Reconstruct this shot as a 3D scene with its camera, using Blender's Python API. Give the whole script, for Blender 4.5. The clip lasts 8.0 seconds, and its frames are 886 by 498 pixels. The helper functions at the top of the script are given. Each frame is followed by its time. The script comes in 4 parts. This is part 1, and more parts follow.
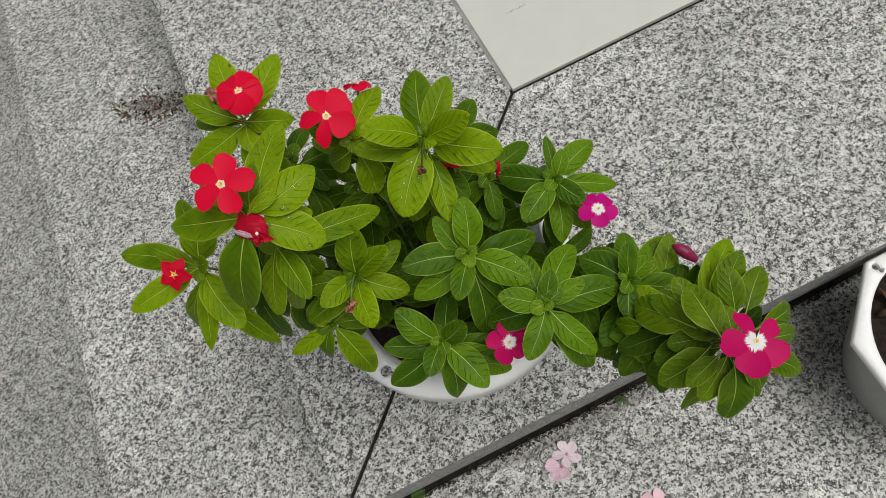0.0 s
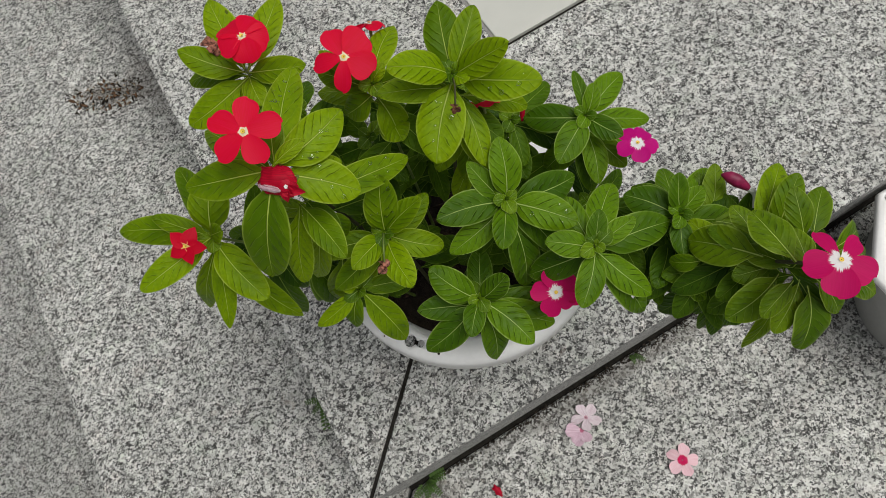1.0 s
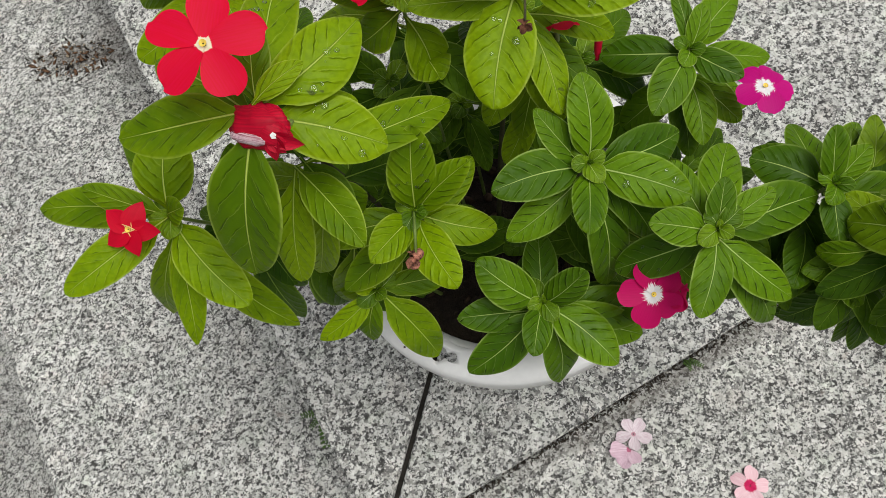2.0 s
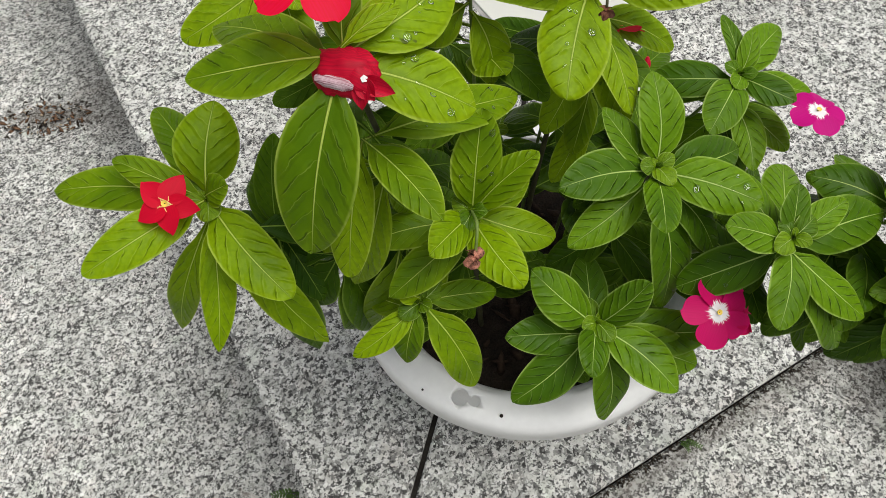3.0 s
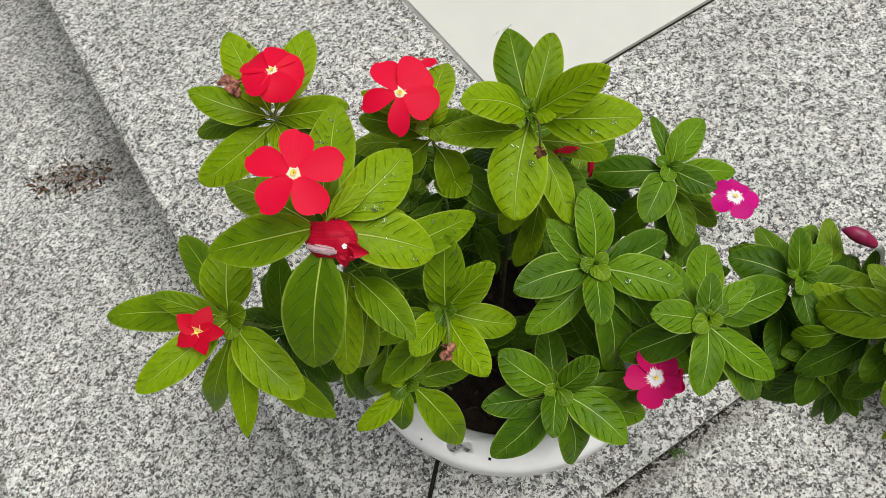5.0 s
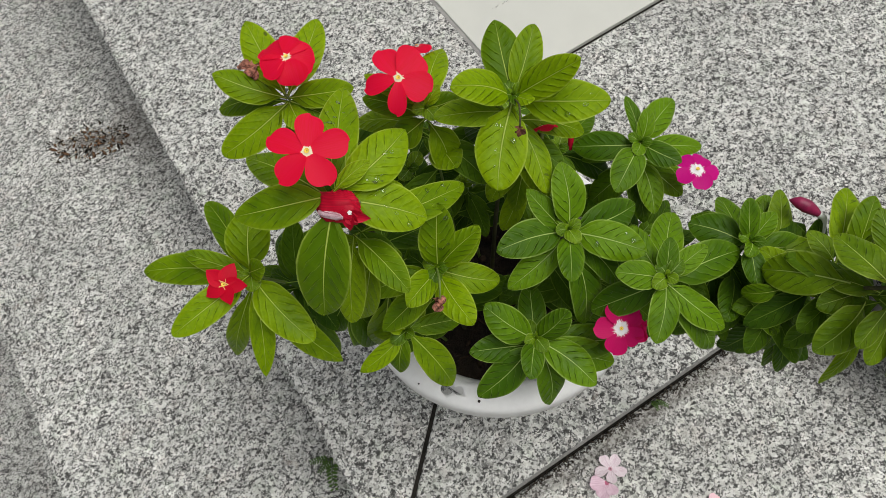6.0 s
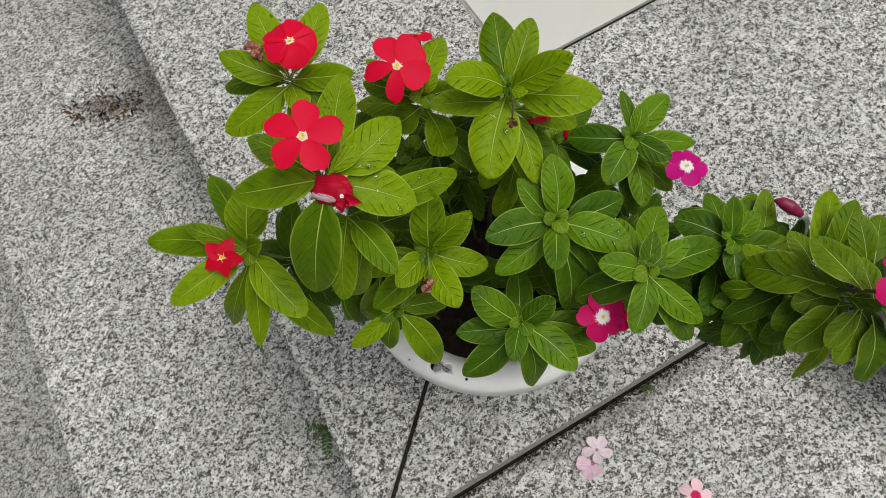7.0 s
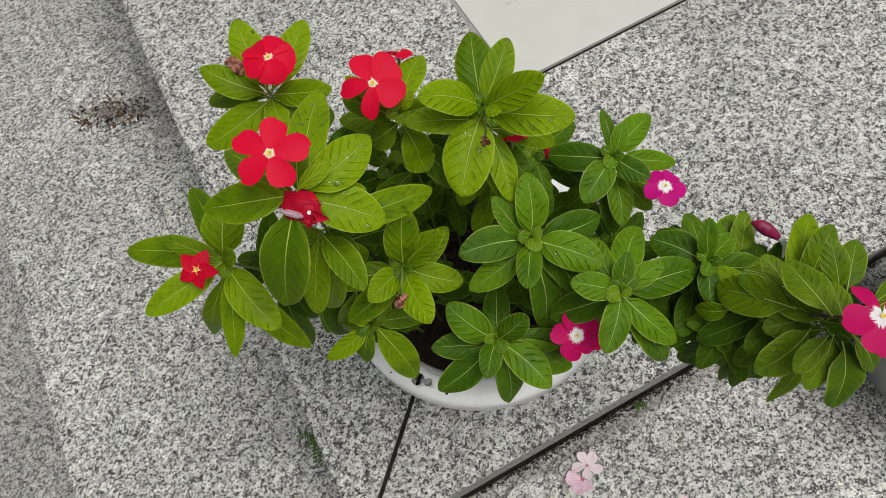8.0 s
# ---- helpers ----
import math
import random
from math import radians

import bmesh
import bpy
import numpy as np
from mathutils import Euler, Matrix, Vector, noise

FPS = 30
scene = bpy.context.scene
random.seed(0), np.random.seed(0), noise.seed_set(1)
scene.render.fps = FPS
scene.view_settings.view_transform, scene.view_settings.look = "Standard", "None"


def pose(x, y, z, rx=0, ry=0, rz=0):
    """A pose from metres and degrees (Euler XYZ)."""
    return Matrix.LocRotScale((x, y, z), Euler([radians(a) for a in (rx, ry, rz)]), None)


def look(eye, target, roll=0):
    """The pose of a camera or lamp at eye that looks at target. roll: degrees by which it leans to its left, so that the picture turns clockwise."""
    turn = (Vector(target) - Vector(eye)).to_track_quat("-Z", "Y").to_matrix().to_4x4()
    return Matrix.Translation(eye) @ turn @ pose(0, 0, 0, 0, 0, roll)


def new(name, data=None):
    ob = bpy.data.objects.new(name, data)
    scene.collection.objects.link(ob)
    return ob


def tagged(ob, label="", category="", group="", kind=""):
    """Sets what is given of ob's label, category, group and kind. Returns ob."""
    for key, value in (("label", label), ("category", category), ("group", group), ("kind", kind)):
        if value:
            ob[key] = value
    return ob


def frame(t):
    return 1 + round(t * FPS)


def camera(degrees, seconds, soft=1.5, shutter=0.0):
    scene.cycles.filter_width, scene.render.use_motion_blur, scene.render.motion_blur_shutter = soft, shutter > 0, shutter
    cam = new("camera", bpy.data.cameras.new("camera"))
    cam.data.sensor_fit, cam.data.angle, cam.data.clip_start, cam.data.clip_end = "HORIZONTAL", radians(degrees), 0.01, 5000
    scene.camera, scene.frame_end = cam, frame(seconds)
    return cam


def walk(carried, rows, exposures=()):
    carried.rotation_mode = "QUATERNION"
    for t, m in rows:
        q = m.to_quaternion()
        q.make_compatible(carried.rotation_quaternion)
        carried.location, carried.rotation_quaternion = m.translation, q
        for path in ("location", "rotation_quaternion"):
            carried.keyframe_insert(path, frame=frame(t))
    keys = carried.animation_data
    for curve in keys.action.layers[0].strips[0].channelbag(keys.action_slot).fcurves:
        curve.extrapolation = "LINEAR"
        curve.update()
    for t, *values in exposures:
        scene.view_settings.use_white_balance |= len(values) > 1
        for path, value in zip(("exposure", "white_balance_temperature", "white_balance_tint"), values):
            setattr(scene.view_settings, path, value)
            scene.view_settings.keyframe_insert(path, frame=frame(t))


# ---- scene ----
cam = camera(62.6, 8.0, soft=0.8)
PATH = [
    (0, (0.166, -0.128, 0.671), (0.233, 0.742, -1.129), -22.4),
    (0.2, (0.1456, -0.1315, 0.6790), (0.2534, 0.7991, -1.0880), -21.41),
    (0.3, (0.1364, -0.1293, 0.6761), (0.2896, 0.8486, -1.0618), -19.32),
    (0.5, (0.13, -0.129, 0.671), (0.396, 0.835, -1.061), -16.3),
    (0.7, (0.1249, -0.1299, 0.6728), (0.4104, 0.7930, -1.0784), -16.18),
    (0.8, (0.1183, -0.1272, 0.6622), (0.3561, 0.7402, -1.1242), -17.85),
    (1, (0.116, -0.109, 0.637), (0.272, 0.682, -1.193), -20.7),
    (1.2, (0.1157, -0.0918, 0.6076), (0.2858, 0.6490, -1.2423), -17.18),
    (1.3, (0.1156, -0.0886, 0.5947), (0.2623, 0.5893, -1.2812), -16.82),
    (1.5, (0.114, -0.083, 0.574), (0.215, 0.599, -1.304), -20.1),
    (1.7, (0.1189, -0.0588, 0.5575), (0.2455, 0.7003, -1.2885), -23.15),
    (1.8, (0.1166, -0.0542, 0.5473), (0.2499, 0.7075, -1.2972), -23.18),
    (2, (0.104, -0.049, 0.528), (0.256, 0.707, -1.318), -20.5),
    (2.1, (0.0947, -0.0484, 0.5226), (0.2892, 0.7384, -1.3058), -17.33),
    (2.2, (0.088, -0.046, 0.52), (0.318, 0.764, -1.294), -15.7),
    (3.3, (0.043, -0.052, 0.488), (0.517, 0.876, -1.219), -4.1),
    (3.5, (0.053, -0.045, 0.494), (0.541, 0.863, -1.22), -4.7),
    (3.8, (0.0591, -0.0416, 0.5112), (0.5126, 0.8526, -1.2194), -6.71),
    (4, (0.064, -0.045, 0.517), (0.499, 0.851, -1.218), -8.0),
    (4.2, (0.0705, -0.0464, 0.5231), (0.5049, 0.8627, -1.2046), -8.73),
    (4.3, (0.0711, -0.0482, 0.5254), (0.4953, 0.8518, -1.2096), -9.30),
    (4.5, (0.073, -0.05, 0.531), (0.487, 0.845, -1.209), -9.6),
    (4.7, (0.074, -0.05, 0.545), (0.489, 0.872, -1.18), -10.4),
    (5.8, (0.066, -0.077, 0.607), (0.38, 0.79, -1.168), -13.7),
    (6, (0.07, -0.079, 0.61), (0.391, 0.776, -1.17), -13.2),
    (6.3, (0.0787, -0.0797, 0.6172), (0.4315, 0.7561, -1.1652), -11.24),
    (6.5, (0.082, -0.08, 0.624), (0.421, 0.771, -1.154), -11.8),
    (6.8, (0.0816, -0.0814, 0.6224), (0.3894, 0.7440, -1.1731), -11.87),
    (7, (0.08, -0.087, 0.624), (0.339, 0.731, -1.183), -13.3),
    (7.3, (0.0823, -0.0914, 0.6211), (0.3404, 0.7078, -1.1940), -12.33),
    (7.5, (0.088, -0.09, 0.624), (0.372, 0.712, -1.186), -10.9),
    (7.8, (0.0983, -0.0926, 0.6293), (0.3563, 0.7434, -1.1692), -13.09),
    (8, (0.102, -0.095, 0.626), (0.332, 0.758, -1.168), -14.4),
]
EXPOSURES = ((0.0, -0.56), (0.5, -0.62), (1.0, -0.64), (1.5, -0.44), (2.0, -0.34), (3.5, -0.08), (4.5, -0.09), (6.0, -0.40), (7.0, -0.45), (8.0, -0.45))
walk(cam, [(t, look(eye, target, roll)) for t, eye, target, roll in PATH], EXPOSURES)

# ---------------------------------------------------------------- light
world = bpy.data.worlds.new("sky")
scene.world = world
world.use_nodes = True
wn = world.node_tree.nodes
sky = wn.new("ShaderNodeTexSky")
sky.sky_type = "NISHITA"
sky.sun_disc = False
SUN_HIGH, SUN_ROUND = 69.0, 134.0
sky.sun_elevation, sky.sun_rotation = radians(SUN_HIGH), radians(SUN_ROUND)
sky.dust_density, sky.air_density, sky.ozone_density = 6.0, 1.0, 0.6
wn["Background"].inputs["Strength"].default_value = 0.132
cloud = wn.new("ShaderNodeHueSaturation")
cloud.inputs["Saturation"].default_value = 0.22
world.node_tree.links.new(sky.outputs["Color"], cloud.inputs["Color"])
world.node_tree.links.new(cloud.outputs["Color"], wn["Background"].inputs["Color"])
sun = new("sun", bpy.data.lights.new("sun", "SUN"))
sun.data.energy, sun.data.angle, sun.data.color = 1.72, radians(40), (1.0, 0.985, 0.925)
sx = math.sin(radians(SUN_ROUND)) * math.cos(radians(SUN_HIGH))
sy = math.cos(radians(SUN_ROUND)) * math.cos(radians(SUN_HIGH))
sun.matrix_world = look((sx * 5, sy * 5, math.sin(radians(SUN_HIGH)) * 5), (0, 0, 0))


# ---------------------------------------------------------------- materials
class Nodes:
    """A short way to write node materials."""

    def __init__(self, name):
        self.mat = bpy.data.materials.new(name)
        self.mat.use_nodes = True
        self.tree = self.mat.node_tree
        self.bsdf = self.tree.nodes["Principled BSDF"]
        self.out = self.tree.nodes["Material Output"]

    def add(self, kind, **inputs):
        node = self.tree.nodes.new(kind)
        for key, value in inputs.items():
            self.put(node, key.replace("_", " "), value)
        return node

    def put(self, node, key, value):
        socket = node.inputs[key]
        if isinstance(value, bpy.types.NodeSocket):
            self.tree.links.new(value, socket)
        else:
            socket.default_value = value

    def math(self, op, a, b=0.0, c=0.0):
        node = self.tree.nodes.new("ShaderNodeMath")
        node.operation = op
        for i, value in enumerate((a, b, c)):
            self.put(node, i, value)
        return node.outputs[0]

    def range(self, value, lo, hi, a=0.0, b=1.0, smooth=True):
        node = self.tree.nodes.new("ShaderNodeMapRange")
        node.interpolation_type = "SMOOTHSTEP" if smooth else "LINEAR"
        for key, v in (("Value", value), ("From Min", lo), ("From Max", hi), ("To Min", a), ("To Max", b)):
            self.put(node, key, v)
        return node.outputs["Result"]

    def mix(self, fac, a, b, blend="MIX"):
        node = self.tree.nodes.new("ShaderNodeMix")
        node.data_type, node.blend_type = "RGBA", blend
        self.put(node, 0, fac)
        self.put(node, 6, a if isinstance(a, bpy.types.NodeSocket) else (*a, 1.0))
        self.put(node, 7, b if isinstance(b, bpy.types.NodeSocket) else (*b, 1.0))
        return node.outputs[2]

    def noise(self, vector, scale, detail=3.0, rough=0.55, distort=0.0):
        node = self.add("ShaderNodeTexNoise", Scale=scale, Detail=detail, Roughness=rough, Distortion=distort)
        if vector is not None:
            self.put(node, "Vector", vector)
        return node.outputs["Fac"], node.outputs["Color"]

    def ramp(self, value, stops, interpolation="LINEAR"):
        node = self.tree.nodes.new("ShaderNodeValToRGB")
        node.color_ramp.interpolation = interpolation
        el = node.color_ramp.elements
        while len(el) < len(stops):
            el.new(0.5)
        for e, (at, colour) in zip(el, stops):
            e.position, e.color = at, (*colour, 1.0)
        self.put(node, 0, value)
        return node.outputs["Color"]

    def bump(self, height, strength, distance):
        node = self.add("ShaderNodeBump", Strength=strength, Distance=distance, Height=height)
        self.put(self.bsdf, "Normal", node.outputs["Normal"])

    def place(self):
        return self.tree.nodes.new("ShaderNodeNewGeometry").outputs["Position"]

    def random(self):
        return self.tree.nodes.new("ShaderNodeObjectInfo").outputs["Random"]

    def done(self, colour=None, rough=0.5, spec=0.5):
        if colour is not None:
            self.put(self.bsdf, "Base Color", colour if isinstance(colour, bpy.types.NodeSocket) else (*colour, 1.0))
        self.put(self.bsdf, "Roughness", rough)
        self.put(self.bsdf, "Specular IOR Level", spec)
        return self.mat


def granite(name, tone, dull=0.0, dark_patches=()):
    """Flamed sesame granite: pale feldspar, grey quartz and black mica, about 4 mm."""
    n = Nodes(name)
    at = n.place()
    warp = n.noise(at, 480.0, 3.0)[1]
    vec = n.tree.nodes.new("ShaderNodeVectorMath")
    vec.operation = "MULTIPLY_ADD"
    n.put(vec, 0, warp)
    vec.inputs[1].default_value = (0.0036, 0.0036, 0.0036)
    n.put(vec, 2, at)
    big = n.add("ShaderNodeTexVoronoi", Scale=325.0, Randomness=1.0, Vector=vec.outputs[0])
    fine = n.add("ShaderNodeTexVoronoi", Scale=560.0, Randomness=1.0, Vector=vec.outputs[0])
    grain = n.tree.nodes.new("ShaderNodeSeparateColor")
    n.put(grain, 0, big.outputs["Color"])
    grain2 = n.tree.nodes.new("ShaderNodeSeparateColor")
    n.put(grain2, 0, fine.outputs["Color"])
    light, mid, dark = (0.66, 0.663, 0.612), (0.345, 0.346, 0.318), (0.036, 0.035, 0.033)
    first = n.ramp(grain.outputs[0], [(0.0, dark), (0.22, dark), (0.28, (0.18, 0.18, 0.176)), (0.46, mid), (0.58, light), (1.0, (0.82, 0.82, 0.79))])
    second = n.ramp(grain2.outputs[0], [(0.0, dark), (0.21, dark), (0.28, (0.20, 0.20, 0.196)), (0.46, mid), (0.59, light), (1.0, (0.82, 0.82, 0.79))])
    colour = n.mix(n.range(n.noise(at, 410.0, 2.0)[0], 0.43, 0.57, 0.05, 0.95), first, second)
    mottle = n.range(n.noise(at, 95.0, 3.0, 0.6)[0], 0.3, 0.7, 0.80, 1.16)
    colour = n.mix(1.0, colour, n.add("ShaderNodeCombineColor", Red=mottle, Green=mottle, Blue=mottle).outputs[0], "MULTIPLY")
    patch = n.noise(at, 5.0, 4.0)[0]
    stain = n.noise(at, 24.0, 3.0)[0]
    wear = n.math("ADD", n.range(patch, 0.3, 0.7, 0.88, 1.08), n.range(stain, 0.3, 0.75, -0.05, 0.06))
    wear = n.math("MULTIPLY", wear, tone)
    colour = n.mix(1.0, colour, n.add("ShaderNodeCombineColor", Red=wear, Green=wear, Blue=wear).outputs[0], "MULTIPLY")
    if dull:
        colour = n.mix(dull, colour, (0.30 * tone, 0.30 * tone, 0.29 * tone))
    tint = n.noise(at, 38.0, 3.0, 0.6)[0]
    colour = n.mix(n.range(tint, 0.52, 0.72, 0.0, 0.5), colour, (0.92, 1.0, 0.90), "MULTIPLY")
    colour = n.mix(n.range(tint, 0.30, 0.46, 0.5, 0.0), colour, (1.0, 0.94, 0.92), "MULTIPLY")
    rust = n.range(n.noise(at, 60.0, 2.0)[0], 0.66, 0.78, 0.0, 0.22)
    colour = n.mix(rust, colour, (0.50, 0.40, 0.34))
    # dark patches with a ragged outline, grime and one pot's shade among them; each: x, y, half length, half width,
    # turn, strength
    for x, y, long, wide, turn, strength in dark_patches:
        way = n.tree.nodes.new("ShaderNodeMapping")
        way.vector_type = "TEXTURE"
        n.put(way, "Vector", at)
        way.inputs["Location"].default_value = (x, y, 0)
        way.inputs["Rotation"].default_value = (0, 0, radians(turn))
        way.inputs["Scale"].default_value = (long, wide, 100)
        far = n.add("ShaderNodeVectorMath")
        far.operation = "LENGTH"
        n.put(far, 0, way.outputs[0])
        edge = n.math("ADD", far.outputs["Value"], n.math("MULTIPLY", n.math("SUBTRACT", n.noise(at, 55.0, 4.0, 0.7)[0], 0.5), 1.6))
        colour = n.mix(n.range(edge, 0.25, 1.05, strength, 0.0), colour, (0.085, 0.072, 0.058))
    height = n.math("ADD", n.math("MULTIPLY", grain.outputs[1], 0.6), n.noise(at, 700.0, 2.0)[0])
    n.bump(height, 0.35, 0.0012)
    return n.done(colour, n.range(grain2.outputs[1], 0.0, 1.0, 0.5, 0.8, False), 0.35)


def plain(name, colour, rough=0.5, scale=40.0, vary=0.12, bump=0.15, depth=0.001, spec=0.5):
    """One colour with grain and larger stains."""
    n = Nodes(name)
    at = n.place()
    a = n.noise(at, scale, 5.0)[0]
    b = n.noise(at, scale * 9.0, 3.0)[0]
    k = n.math("ADD", n.range(a, 0.25, 0.75, 1.0 - vary, 1.0 + vary), n.range(b, 0.3, 0.7, -vary * 0.5, vary * 0.5))
    tint = n.add("ShaderNodeCombineColor", Red=k, Green=k, Blue=k).outputs[0]
    n.bump(n.math("ADD", a, n.math("MULTIPLY", b, 0.5)), bump, depth)
    return n.done(n.mix(1.0, (*colour,), tint, "MULTIPLY"), n.range(a, 0.2, 0.8, rough - 0.08, rough + 0.1), spec)


def leaf_material(name, deep, pale, rib, crease_shade=0.5, gloss=0.12):
    """Leaf blade with a thin pale midrib and sunken, broken side veins, crease shade painted in, along the blade's own
    coordinates.
    """
    n = Nodes(name)
    uv = n.tree.nodes.new("ShaderNodeUVMap")
    uv.uv_map = "blade"
    sep = n.tree.nodes.new("ShaderNodeSeparateXYZ")
    n.put(sep, 0, uv.outputs[0])
    s, y = sep.outputs[0], sep.outputs[1]
    side = n.math("ABSOLUTE", y)
    rim = n.tree.nodes.new("ShaderNodeUVMap")
    rim.uv_map = "margin"
    cut_off = n.tree.nodes.new("ShaderNodeSeparateXYZ")
    n.put(cut_off, 0, rim.outputs[0])
    margin = n.math("ABSOLUTE", cut_off.outputs[0])
    grown = cut_off.outputs[1]
    rnd = n.random()
    at = n.place()
    wob = n.noise(at, 210.0, 2.0)[0]
    cloud = n.noise(at, 42.0, 3.0)[0]
    fleck = n.noise(at, 520.0, 2.0)[0]
    body = n.mix(n.range(n.math("ADD", cloud, n.math("MULTIPLY", rnd, 0.6)), 0.45, 1.1), deep, pale)
    # the blade turns yellower to its margin and tip, more so on some leaves
    young = (pale[0] * 1.22, pale[1] * 1.08, pale[2] * 0.8)
    warm = n.math("ADD", n.range(margin, 0.5, 1.0, 0.0, 0.5), n.range(s, 0.7, 1.0, 0.0, 0.3))
    body = n.mix(n.math("MULTIPLY", warm, n.range(rnd, 0.0, 1.0, 0.25, 1.0, False)), body, young)
    body = n.mix(n.range(fleck, 0.35, 0.7, 0.0, 0.28), body, deep)
    # side veins that curve to the tip
    run = n.math("SUBTRACT", n.math("MULTIPLY", s, n.math("ADD", n.math("MULTIPLY", grown, 5.5), 2.0)), n.math("MULTIPLY", n.math("POWER", side, 1.25), 2.3))
    run = n.math("ADD", run, n.math("MULTIPLY", wob, 0.55))
    run = n.math("ADD", run, n.math("MULTIPLY", n.math("SIGN", y), 0.22))
    saw = n.math("ABSOLUTE", n.math("SUBTRACT", n.math("FRACT", run), 0.5))
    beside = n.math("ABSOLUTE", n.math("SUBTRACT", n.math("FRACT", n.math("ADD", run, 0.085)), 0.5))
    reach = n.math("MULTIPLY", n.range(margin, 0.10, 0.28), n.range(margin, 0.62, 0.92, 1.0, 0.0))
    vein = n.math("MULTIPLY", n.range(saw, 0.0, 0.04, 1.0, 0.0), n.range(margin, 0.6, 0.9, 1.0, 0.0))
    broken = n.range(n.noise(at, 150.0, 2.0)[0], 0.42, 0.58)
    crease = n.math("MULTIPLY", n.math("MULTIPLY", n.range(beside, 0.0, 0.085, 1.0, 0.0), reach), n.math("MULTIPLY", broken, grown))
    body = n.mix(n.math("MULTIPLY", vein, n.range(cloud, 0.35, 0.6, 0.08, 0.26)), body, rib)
    # shade of the creases next to the veins, put into the colour
    body = n.mix(n.math("MULTIPLY", crease, crease_shade), body, (deep[0] * 0.32, deep[1] * 0.36, deep[2] * 0.4))
    # edge highlight painted as a thin pale line on the margin
    body = n.mix(n.math("MULTIPLY", n.range(margin, 0.90, 0.98), n.range(cloud, 0.4, 0.6, 0.15, 0.5)), body, rib)
    scar = n.math("MULTIPLY", n.range(n.noise(at, 130.0, 2.0)[0], 0.71, 0.74), n.range(rnd, 0.6, 0.8))
    body = n.mix(n.math("MULTIPLY", scar, 0.75), body, (0.05, 0.06, 0.015))
    # midrib, thinner to the tip, in a shallow groove whose shade is painted on its flanks
    wide = n.math("ADD", n.math("MULTIPLY", n.math("SUBTRACT", 1.0, s), 0.030), 0.011)
    over = n.math("DIVIDE", side, wide)
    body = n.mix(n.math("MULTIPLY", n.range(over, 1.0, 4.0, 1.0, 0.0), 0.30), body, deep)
    mid = n.range(over, 0.55, 1.15, 1.0, 0.0)
    body = n.mix(n.math("MULTIPLY", mid, n.range(s, 0.72, 0.98, 0.88, 0.25)), body, rib)
    quilt = n.math("MULTIPLY", n.range(saw, 0.0, 0.30), n.range(margin, 0.05, 0.3))
    high = n.math("ADD", n.math("MULTIPLY", quilt, 0.35), n.math("MULTIPLY", fleck, 0.12))
    high = n.math("SUBTRACT", high, n.math("ADD", n.math("MULTIPLY", mid, 0.5), n.math("MULTIPLY", crease, 0.5)))
    n.bump(high, 0.75, 0.0011)
    n.done(body, n.range(cloud, 0.3, 0.7, 0.36, 0.54), gloss)
    thin = n.add("ShaderNodeBsdfTranslucent")
    n.put(thin, "Color", n.mix(0.5, body, (pale[0] * 1.5, pale[1] * 1.5, pale[2])))
    both = n.tree.nodes.new("ShaderNodeMixShader")
    both.inputs[0].default_value = 0.08
    n.tree.links.new(n.bsdf.outputs[0], both.inputs[1])
    n.tree.links.new(thin.outputs[0], both.inputs[2])
    n.tree.links.new(both.outputs[0], n.out.inputs[0])
    return n.mat


def petal_material(name, colour, throat, reach, ragged=0.5, through_light=0.3, faded=None):
    """Petal: satin colour, faintly veined, with a pale throat; faded: the colour of its streaks."""
    n = Nodes(name)
    uv = n.tree.nodes.new("ShaderNodeUVMap")
    uv.uv_map = "blade"
    sep = n.tree.nodes.new("ShaderNodeSeparateXYZ")
    n.put(sep, 0, uv.outputs[0])
    s, y = sep.outputs[0], sep.outputs[1]
    fan = n.add("ShaderNodeCombineXYZ", X=n.math("MULTIPLY", s, 0.8), Y=n.math("MULTIPLY", y, 7.0), Z=n.math("MULTIPLY", n.random(), 20.0)).outputs[0]
    streak = n.noise(fan, 2.4, 3.0)[0]
    deep = faded or (colour[0] * 0.92, colour[1] * 0.9, colour[2] * 0.88)
    body = n.mix(n.range(streak, 0.3, 0.72), deep, colour)
    jag = n.math("ADD", s, n.math("MULTIPLY", n.math("SUBTRACT", streak, 0.5), reach * 1.6 * ragged))
    jag = n.math("ADD", jag, n.math("MULTIPLY", n.math("ABSOLUTE", y), 0.24 * ragged))
    body = n.mix(n.range(jag, reach * 0.85, reach * 1.12, 1.0, 0.0), body, throat)
    n.bump(streak, 0.05, 0.0004)
    n.done(body, 0.5, 0.14)
    thin = n.add("ShaderNodeBsdfTranslucent")
    n.put(thin, "Color", body)
    both = n.tree.nodes.new("ShaderNodeMixShader")
    both.inputs[0].default_value = through_light
    n.tree.links.new(n.bsdf.outputs[0], both.inputs[1])
    n.tree.links.new(thin.outputs[0], both.inputs[2])
    n.tree.links.new(both.outputs[0], n.out.inputs[0])
    return n.mat


GRANITE = granite("granite_coping", 0.86, 0.04)
GRANITE_TREAD = granite("granite_tread", 0.88, 0.05, [
    (-0.090, 0.706, 0.075, 0.026, 150, 0.70), (-0.030, 0.690, 0.045, 0.10, 0, 0.44), (-0.235, 0.520, 0.016, 0.012, 30, 0.45),
    # painted shade beside the octagonal pot, then darker patches at the corner and joint
    (0.500, -0.030, 0.075, 0.055, 20, 0.45), (0.020, 0.015, 0.05, 0.03, -45, 0.5), (0.30, 0.004, 0.30, 0.012, 0, 0.45)])
GRANITE_GROUND = granite("granite_paving", 0.69, 0.10)
